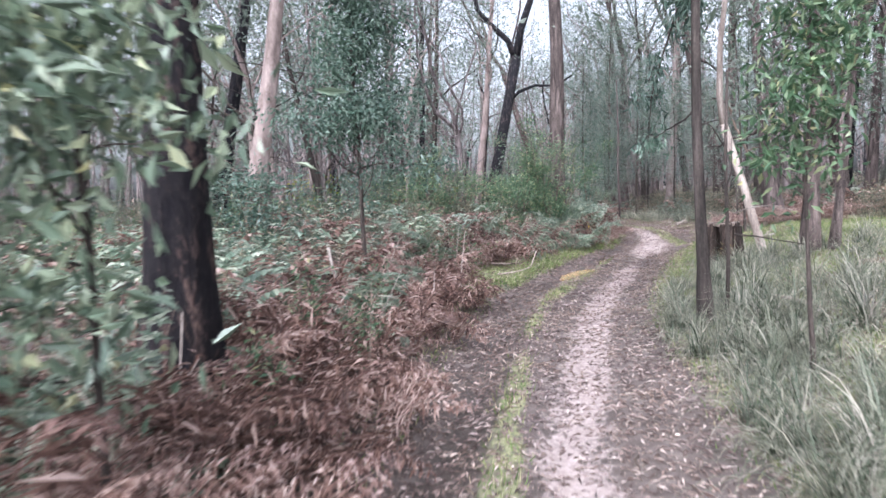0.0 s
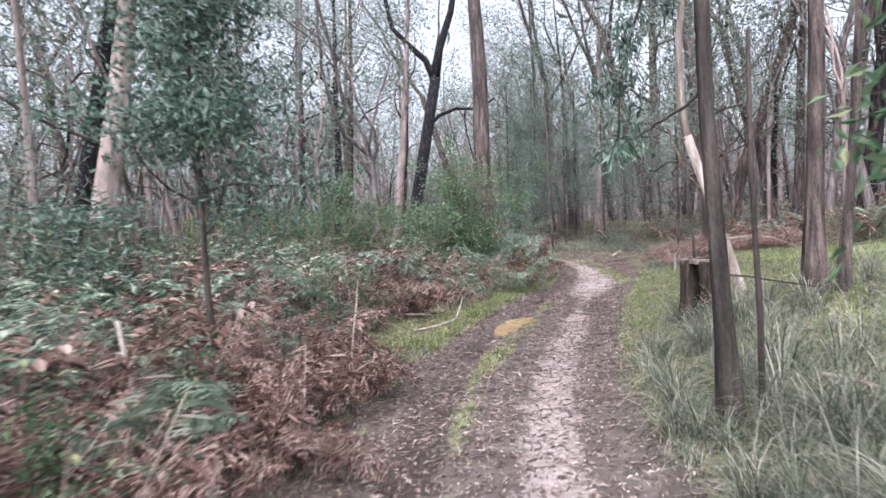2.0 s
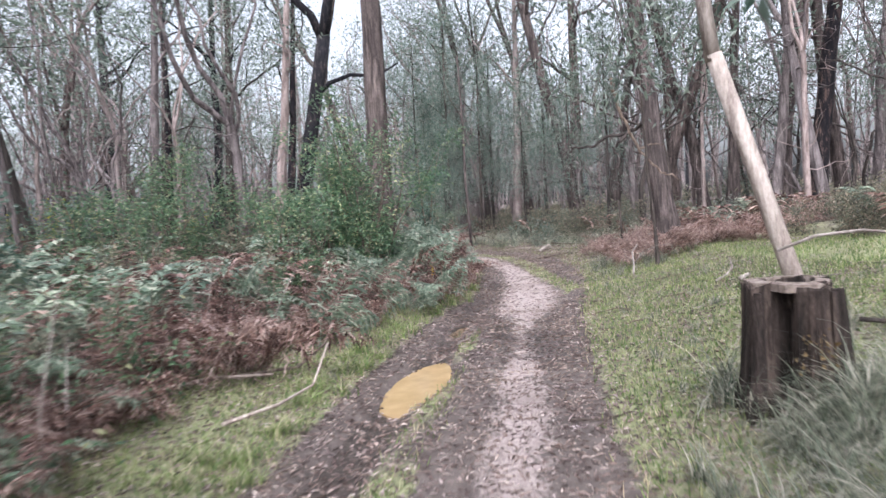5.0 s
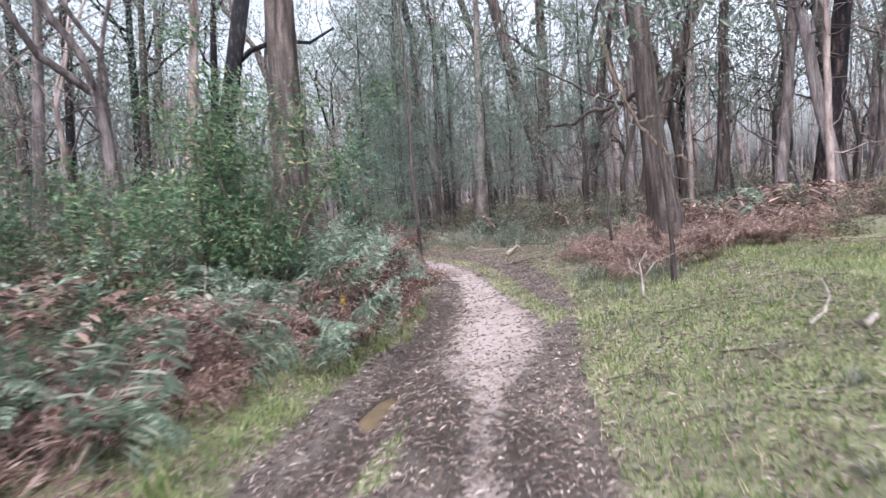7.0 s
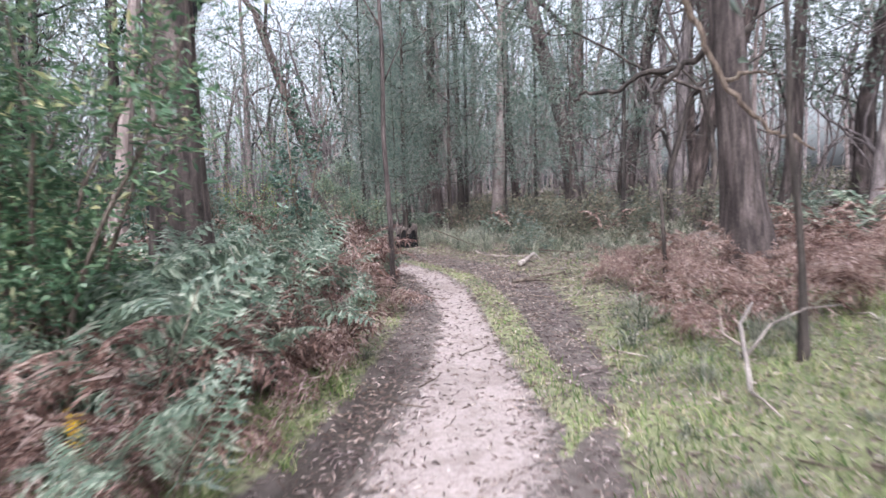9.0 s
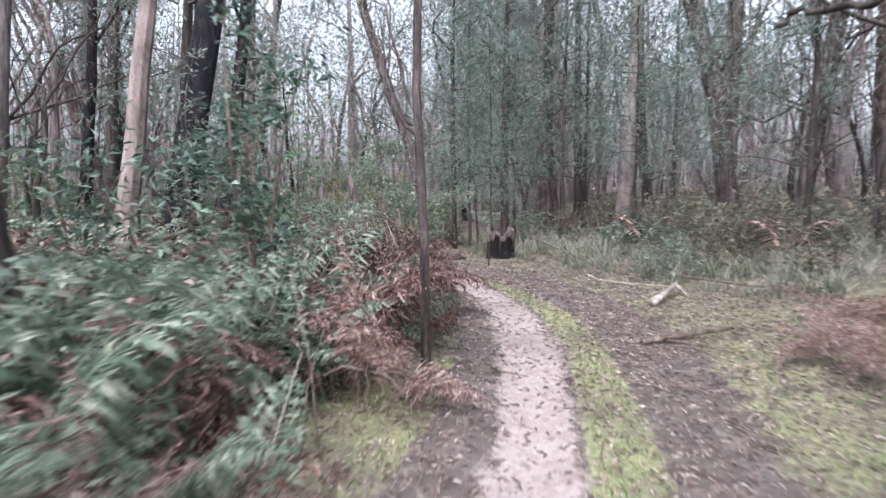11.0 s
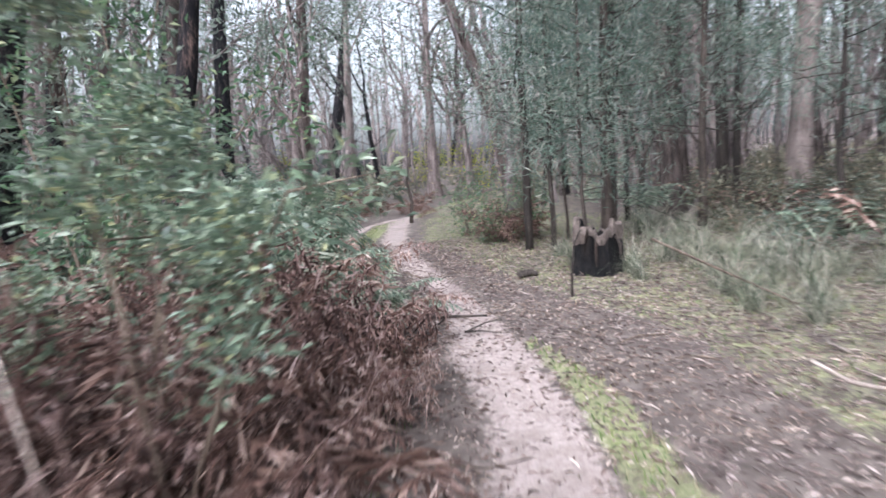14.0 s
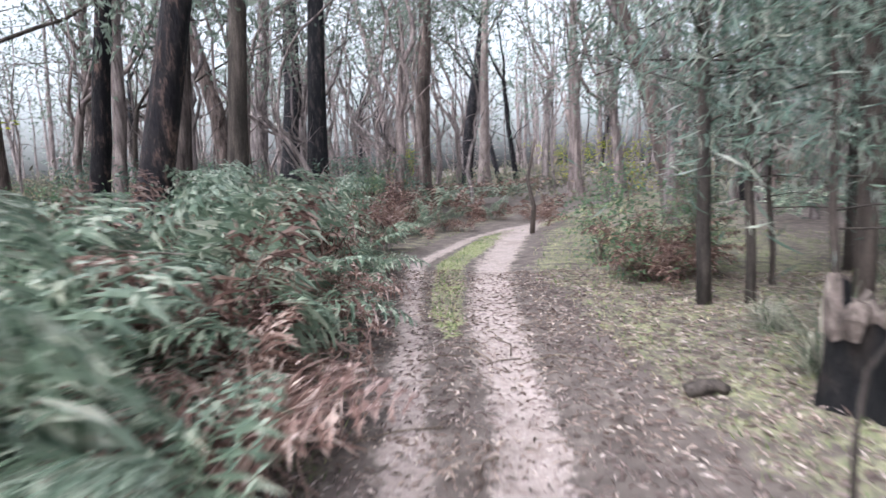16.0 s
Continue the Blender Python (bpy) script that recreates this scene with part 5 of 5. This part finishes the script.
# ---- stumps, logs and sticks ----
def cut_stump(x, y):
    g = np.random.default_rng(3)
    ob = new("tree_stump")
    ob.location = (x, y, hz(x, y) + 0.03)
    ob.scale = (0.82, 0.82, 0.97)
    n, b = 26, Build()
    ang = np.arange(n) * 2 * math.pi / n
    lob = 1 + 0.1 * np.sin(3 * ang + 0.6) + 0.05 * np.sin(7 * ang) + g.normal(0, 0.035, n)
    rows = []
    for z, s in ((-0.25, 0.34), (0.0, 0.3), (0.12, 0.27), (0.4, 0.25), (0.62, 0.245), (0.645, 0.235), (0.64, 0.13), (0.52, 0.1)):
        k = lob if z < 0.63 else 1 + (lob - 1) * 0.7
        dz = g.normal(0, 0.012, n) if z > 0.5 else 0 * ang
        notch = np.where(np.abs(ang - 3.8) < 0.2, 0.25, 1.0) * np.where(np.abs(ang - 5.0) < 0.13, 0.86, 1.0) if 0.05 < z < 0.66 and s > 0.2 else 1
        rows.append(np.stack([np.cos(ang) * s * k * notch, np.sin(ang) * s * k * notch, z + dz], 1))
    f = [[k * n + i, k * n + (i + 1) % n, (k + 1) * n + (i + 1) % n, (k + 1) * n + i] for k in range(len(rows) - 1) for i in range(n)]
    f.append([(len(rows) - 1) * n + i for i in range(n)])
    b.add(np.concatenate(rows), f)
    part("body", b.mesh("body", STUMP_BARK), ob)
    ring = Build()
    top = np.stack([np.cos(ang) * 0.235 * lob, np.sin(ang) * 0.235 * lob, np.full(n, 0.65)], 1)
    inner = np.stack([np.cos(ang) * 0.15 * lob, np.sin(ang) * 0.15 * lob, np.full(n, 0.655)], 1)
    low = top - [0, 0, 0.04]
    ring.add(np.concatenate([low, top, inner, inner - [0, 0, 0.06]]), [[k * n + i, k * n + (i + 1) % n, (k + 1) * n + (i + 1) % n, (k + 1) * n + i] for k in range(3) for i in range(n)])
    part("cut_rim", ring.mesh("cut_rim", STUMP_CUT), ob, "weathered grey sawn rim")
    for a, w in ((4.4, 0.05), (5.1, 0.035), (5.6, 0.06), (3.2, 0.045), (2.2, 0.05)):
        slab = Build()
        c, s_ = math.cos(a), math.sin(a)
        slab.tube([(c * 0.31, s_ * 0.31, -0.1), (c * 0.265, s_ * 0.265, 0.2), (c * 0.25, s_ * 0.25, 0.6)], (w * 1.2, w, w * 0.6), 6, 0.2, g)
        part("buttress", slab.mesh("buttress", STUMP_BARK), ob)
    a = g.normal(4.5, 0.2, 90)
    z = g.normal(0.28, 0.06, 90)
    out_ = np.stack([np.cos(a), np.sin(a), 0 * a], 1)
    flake = Build()
    flake.leaves(out_ * 0.275 + np.stack([0 * z, 0 * z, z], 1), g.normal(0, 1, (90, 3)) + out_ * 0.6, out_, g.uniform(0.02, 0.045, 90), g.uniform(0.015, 0.03, 90))
    part("lichen", flake.mesh("lichen", LICHEN), ob, "ochre lichen flakes")
    tagged(ob, "old sawn hollow tree stump with grey cracked wood", "stump")


STUMP_BARK = bark("stump_weathered", (0.01, 0.008, 0.007), (0.048, 0.036, 0.031), (0.17, 0.13, 0.112), 11, (1, 1, 0.15))
STUMP_CUT = bark("stump_cut_grey", (0.12, 0.09, 0.075), (0.27, 0.22, 0.19), (0.42, 0.37, 0.33), 14, (1, 1, 1), 0.85, 0.4)
DEAD_GREY = bark("weathered_grey_wood", (0.05, 0.04, 0.036), (0.13, 0.105, 0.095), (0.25, 0.21, 0.19), 14, (1, 1, 0.4), 0.9, 0.6)
CHAR = bark("charcoal", (0.004, 0.004, 0.005), (0.012, 0.011, 0.012), (0.05, 0.04, 0.036), 9, (1, 1, 0.3))
cut_stump(4.02, 8.78)


def burnt_stump(x, y):
    g = np.random.default_rng(5)
    ob = new("tree_stump")
    ob.location = (x, y, hz(x, y))
    n = 34
    ang = np.arange(n) * 2 * math.pi / n
    lob = 0.95 * (1 + 0.12 * np.sin(4 * ang + 1) + g.normal(0, 0.05, n))
    topz = 0.47 + 0.06 * np.sin(2 * ang + 2.2) + 0.04 * np.sin(5 * ang) + g.normal(0, 0.03, n)
    rows = []
    for t, s in ((-0.3, 0.33), (0.0, 0.3), (0.3, 0.27), (0.7, 0.26), (1.0, 0.25), (1.0, 0.19), (0.5, 0.17), (0.1, 0.17)):
        rows.append(np.stack([np.cos(ang) * s * lob, np.sin(ang) * s * lob, t * topz], 1))
    f = [[k * n + i, k * n + (i + 1) % n, (k + 1) * n + (i + 1) % n, (k + 1) * n + i] for k in range(len(rows) - 1) for i in range(n)]
    f.append([(len(rows) - 1) * n + i for i in range(n)])
    b = Build()
    b.add(np.concatenate(rows), f)
    part("shell", b.mesh("shell", CHAR), ob, "charred black hollow shell")
    rim = []
    low = 0.84 + 0.07 * np.sin(3 * ang) + g.normal(0, 0.07, n)
    for t, s in ((0, 0.275), (0.5, 0.272), (1, 0.258), (1.0, 0.2), (0.7, 0.19)):
        rim.append(np.stack([np.cos(ang) * s * lob, np.sin(ang) * s * lob, (low + (1.04 - low) * t) * topz], 1))
    q = Build()
    q.add(np.concatenate(rim), [[k * n + i, k * n + (i + 1) % n, (k + 1) * n + (i + 1) % n, (k + 1) * n + i] for k in range(4) for i in range(n)])
    part("rim", q.mesh("rim", DEAD_GREY), ob, "jagged weathered brown rim")
    for a, z, w, h, mat in ((4.0, 0.44, 0.07, 0.09, DEAD_GREY), (4.5, 0.3, 0.02, 0.2, STUMP_BARK), (5.5, 0.32, 0.018, 0.14, DEAD_GREY)):
        s = Build()
        c, q = math.cos(a), math.sin(a)
        s.tube([(c * 0.29, q * 0.29, z - h), (c * 0.285, q * 0.285, z), (c * 0.25, q * 0.25, z + h * 0.5), (c * 0.2, q * 0.2, z + h * 0.62)], (w * 0.4, w * 0.8, w * 0.75, w * 0.3), 7, 0.25, g)
        part("splinter", s.mesh("splinter", mat), ob, "unburnt weathered wood")
    tagged(ob, "burnt-out hollow black stump with jagged weathered rim", "stump")


burnt_stump(7.0, 27.1)


def stick(name, label, pts, r, mat, arms=(), rough=0.08, lift=True):
    ob = new(name)
    x0, y0 = pts[0][0], pts[0][1]
    ob.location = (x0, y0, hz(x0, y0))
    def loc(line):
        return [(x - x0, y - y0, (hz(x, y) if lift else hz(x0, y0)) - hz(x0, y0) + z) for x, y, z in line]
    b = Build()
    b.tube(loc(pts), r * np.linspace(1, 0.55, len(pts)), 8, rough, g)
    part("stem", b.mesh("stem", mat, True), ob)
    for a in arms:
        b = Build()
        b.tube(loc(a), r * 0.6 * np.linspace(1, 0.4, len(a)), 6, rough, g)
        part("arm", b.mesh("arm", mat, True), ob)
    return tagged(ob, label, "stick" if r < 0.045 else "log", "fallen sticks")


stick("fallen_log", "pale bleached log lying propped on the litter", ((7.9, 21.85, 0.05), (8.12, 22.08, 0.09), (8.4, 22.4, 0.14)), 0.045, DEAD_WOOD, (((8.38, 22.38, 0.14), (8.44, 22.34, 0.07), (8.48, 22.3, 0.02)),))
stick("fallen_stick", "long grey stick with a pale broken tip", ((7.63, 23.47, 0.17), (7.75, 23.3, 0.1), (8.1, 23.05, 0.06), (8.6, 22.75, 0.03)), 0.013, DEAD_WOOD)
stick("fallen_stick", "grey fallen branch on the verge", ((8.6, 23.3, 0.12), (9.0, 23.0, 0.08), (9.5, 22.6, 0.04), (10.2, 22.2, 0.03)), 0.018, TWIG)
stick("fallen_branch", "pale forked dead branch standing in the grass", ((6.55, 14.75, 0.0), (6.68, 14.95, 0.15), (6.72, 15.05, 0.33), (6.85, 15.1, 0.42)), 0.018, DEAD_WOOD, (((6.68, 14.95, 0.15), (6.85, 14.95, 0.3), (7.1, 14.95, 0.33), (7.3, 14.9, 0.3)), ((6.55, 14.75, 0.02), (6.45, 14.55, 0.06), (6.42, 14.35, 0.0)), ((6.7, 15.0, 0.2), (6.6, 15.05, 0.3), (6.62, 15.1, 0.4))))
stick("fallen_branch", "antler-shaped bleached stick on the grass", ((6.1, 12.2, 0.02), (6.28, 12.25, 0.04), (6.42, 12.33, 0.1), (6.46, 12.42, 0.2)), 0.016, DEAD_WOOD)
stick("fallen_stick", "bleached chip of wood on the grass", ((6.1, 11.8, 0.03), (6.22, 11.82, 0.05)), 0.03, DEAD_WOOD)
stick("fallen_branch", "long bare grey branch lying on the mossy verge", ((0.75, 11.2, 0.1), (1.1, 11.4, 0.08), (1.5, 11.55, 0.08), (1.75, 11.9, 0.2), (1.85, 12.1, 0.35)), 0.016, TWIG, (((1.1, 11.4, 0.08), (1.25, 11.1, 0.05), (1.4, 11.0, 0.12)),))
stick("fallen_branch", "dark bare branch leaning by the cut stump", ((3.98, 8.34, 0.5), (4.17, 8.17, 0.42), (4.31, 8.05, 0.34), (4.6, 7.8, 0.2)), 0.011, BARK_DARK)
stick("fallen_branch", "bleached thin branch arching over the sedge", ((4.38, 9.28, 0.72), (4.55, 9.16, 0.75), (4.73, 9.01, 0.72), (4.9, 8.87, 0.64), (5.05, 8.72, 0.5), (5.06, 8.71, 0.35), (5.11, 8.67, 0.18), (5.2, 8.6, 0.0)), 0.01, DEAD_WOOD)
stick("fallen_branch", "grey log half hidden in grass", ((4.7, 6.9, 0.08), (5.4, 6.75, 0.1), (6.2, 6.5, 0.12)), 0.035, TWIG)
stick("fallen_stick", "bleached stick among sedge tussocks", ((3.3, 6.0, 0.12), (3.42, 5.8, 0.08), (3.5, 5.5, 0.04)), 0.018, DEAD_WOOD)
stick("fallen_branch", "pale crooked dead branch leaning on bracken", ((-0.95, 6.3, 0.85), (-0.9, 6.25, 0.6), (-0.8, 6.1, 0.35), (-0.65, 6.0, 0.15)), 0.016, DEAD_WOOD)
stick("fallen_branch", "pale bare branch at the foot of the bracken", ((1.0, 10.3, 0.05), (1.35, 10.6, 0.06), (1.6, 10.9, 0.1), (1.75, 11.2, 0.35)), 0.014, DEAD_WOOD)
stick("fallen_branch", "grey dead branch on the litter beside the track", ((7.2, 20.3, 0.03), (7.6, 20.35, 0.05), (8.1, 20.5, 0.05)), 0.03, TWIG, (((7.4, 20.3, 0.04), (7.5, 20.05, 0.05), (7.75, 19.8, 0.03)),))
stick("fallen_branch", "thin branch leaning up out of the sedge", ((7.35, 26.0, 0.5), (7.75, 25.5, 0.3), (8.2, 25.0, 0.08)), 0.014, TWIG)
stick("leaning_post", "dark crooked thin post standing by the bend", ((3.5, 35.4, 0.0), (3.55, 35.4, 0.5), (3.45, 35.4, 1.0), (3.6, 35.4, 1.7)), 0.05, BARK_DARK)
stick("fallen_log", "small rotten brown log end on the litter", ((6.12, 27.1, 0.03), (6.2, 27.12, 0.06), (6.27, 27.15, 0.05), (6.33, 27.17, 0.02)), 0.045, BARK_DARK, rough=0.35)
stick("stub", "thin dead stick standing before the burnt stump", ((6.62, 26.0, 0.0), (6.63, 26.02, 0.3), (6.66, 26.04, 0.5), (6.72, 26.02, 0.62)), 0.011, BARK_DARK)
stick("stub", "short dark broken stem in the litter", ((8.55, 18.6, 0.0), (8.53, 18.6, 0.6), (8.5, 18.6, 1.15)), 0.03, BARK_DARK)
stick("fallen_branch", "dead yellow twig lying over the bracken", ((3.1, 25.7, 0.8), (3.5, 25.85, 0.88), (3.9, 26.1, 0.86)), 0.008, DEAD_WOOD)
for i in range(46):
    y = g.uniform(2, 29)
    x = g.uniform(float(along(EDGE_L, y)), float(along(EDGE_R, y)) + 0.5)
    a, ln = g.uniform(0, 6.3), g.uniform(0.15, 0.45)
    stick("twig", "small dry twig lying on the track", ((x, y, 0.012), (x + ln * 0.5 * math.cos(a), y + ln * 0.5 * math.sin(a), 0.02), (x + ln * math.cos(a + 0.3), y + ln * math.sin(a + 0.3), 0.012)), 0.006, TWIG)
for i in range(34):
    y = g.uniform(8.5, 17) if i < 22 else g.uniform(19.5, 28)
    x = float(along(EDGE_R, y)) + g.uniform(0.2, 2.6)
    a, ln = g.uniform(0, 6.3), g.uniform(0.15, 0.6)
    stick("twig", "small bleached twig lying on the grassy verge", ((x, y, 0.02), (x + ln * 0.5 * math.cos(a), y + ln * 0.5 * math.sin(a), 0.035), (x + ln * math.cos(a + 0.4), y + ln * math.sin(a + 0.4), 0.02)), g.uniform(0.005, 0.012), DEAD_WOOD if i % 2 else TWIG)
stick("fallen_branch", "long pale branch lying on the mossy verge", ((0.35, 11.15, 0.06), (0.85, 11.3, 0.09), (1.3, 11.35, 0.08)), 0.02, DEAD_WOOD)
stick("fallen_branch", "dark dead branch lying across the sandy rut", ((5.32, 25.42, 0.02), (5.55, 25.4, 0.04), (5.86, 25.36, 0.03)), 0.016, BARK_DARK, (((5.5, 25.4, 0.03), (5.46, 25.22, 0.02), (5.38, 25.06, 0.02)), ((5.72, 25.0, 0.02), (5.86, 25.1, 0.04), (5.98, 25.26, 0.02)), ((5.7, 24.98, 0.02), (5.84, 24.95, 0.03), (6.0, 24.86, 0.02))))
for i in range(75):
    y = g.uniform(9.4, 16.5)
    x = float(along(EDGE_L, y)) - g.uniform(0.04, 0.5)
    ob = new("grass_tuft")
    s = g.uniform(0.3, 0.68)
    tagged(part("blade", RUSH, ob), kind="stuff")
    ob.matrix_basis = Matrix.Translation((x, y, hz(x, y))) @ pose(0, 0, 0, 0, 0, g.uniform(0, 360)) @ Matrix.Diagonal((s * 1.5, s * 1.5, s, 1))
    tagged(ob, "bright green tuft of grass beside the rut", "grass", "grass tufts")
# dead stems poking out of the bracken
for i in range(60):
    y = g.uniform(1.5, 27)
    x = float(along(EDGE_L, y)) - g.uniform(0.25, 1.6) - float(np.interp(y, [8, 9.5, 12.5, 14], [0, 0.8, 0.8, 0]))
    a = g.uniform(0, 6.3)
    h = g.uniform(0.5, 1.1)
    stick("dry_stem", "thin dry straw-coloured stem among bracken", ((x, y, -0.05), (x + 0.08 * math.cos(a), y + 0.08 * math.sin(a), h * 0.5), (x + 0.3 * math.cos(a), y + 0.3 * math.sin(a), h)), 0.005, DEAD_WOOD if i % 2 else TWIG, lift=False)
# yellow flower head
b = Build()
b.tube([(0, 0, 0), (0.02, 0, 0.5)], (0.004, 0.003), 5)
ob = new("wild_flower")
ob.location = (3.3, 14.26, hz(3.3, 14.26) + 0.05)
part("stem", b.mesh("stem", TWIG), ob)
b = Build()
b.leaves(np.array([0.02, 0, 0.5]) + g.normal(0, 0.015, (60, 3)) * [0.7, 0.7, 2], g.normal(0, 1, (60, 3)), g.normal(0, 1, (60, 3)), 0.014, 0.008)
part("petals", b.mesh("petals", FLOWER), ob)
tagged(ob, "small bright yellow flower head in the bracken", "flower")


# crooked bare limbs
def bare_limb(label, lines, r, mat):
    ob = new("dead_branch")
    x0, y0, z0 = lines[0][0]
    ob.location = (x0, y0, z0)
    for i, line in enumerate(lines):
        t = np.linspace(0, 1, len(line))
        u = np.linspace(0, 1, len(line) * 4)
        p = np.stack([np.interp(u, t, [q[k] for q in line]) for k in range(3)], 1) - [x0, y0, z0]
        p[1:-1] += g.normal(0, r * 0.35, (len(u) - 2, 3))
        b = Build()
        b.tube(p, r * (1 if i == 0 else 0.75) * np.linspace(1, 0.35, len(u)), 7, 0.06, g)
        part("arm" if i else "stem", b.mesh("arm", mat, True), ob)
    return tagged(ob, label, "branch")


LIMB_A = (((9.5, 18.25, 3.1), (9.15, 18.59, 2.89), (8.92, 18.78, 2.74), (8.58, 19.03, 2.71), (8.25, 19.25, 2.53), (7.98, 19.4, 2.54), (7.82, 19.49, 2.44)), ((8.92, 18.78, 2.74), (8.69, 18.7, 2.56), (8.57, 18.8, 2.43), (8.65, 18.74, 2.19), (8.65, 18.73, 2.04), (8.52, 18.83, 1.89), (8.57, 18.8, 1.74)))
LIMB_B = (((7.66, 17.1, 3.6), (7.74, 17.06, 3.09), (7.87, 16.97, 2.67), (8.02, 16.86, 2.2), (8.2, 16.71, 1.92), (8.33, 16.6, 1.73), (8.46, 16.48, 1.67), (8.56, 16.38, 1.56)), ((8.02, 16.86, 2.2), (8.2, 16.8, 2.3), (8.45, 16.7, 2.27)))
LIMB_C = (((2.6, 5.86, 2.14), (2.5, 5.95, 2.03), (2.4, 6.1, 1.96), (2.3, 6.25, 1.88)), ((2.62, 5.86, 1.96), (2.66, 5.83, 1.98), (2.74, 5.78, 1.99)))
bare_limb("dark twisted bare branch hanging from a trunk", LIMB_A, 0.05, BARK_DARK)
bare_limb("pale bare dead branch hooked beside a thick trunk", LIMB_B, 0.035, TWIG)
bare_limb("thin bare side branch on the slim dark trunk", LIMB_C, 0.012, BARK_DARK)
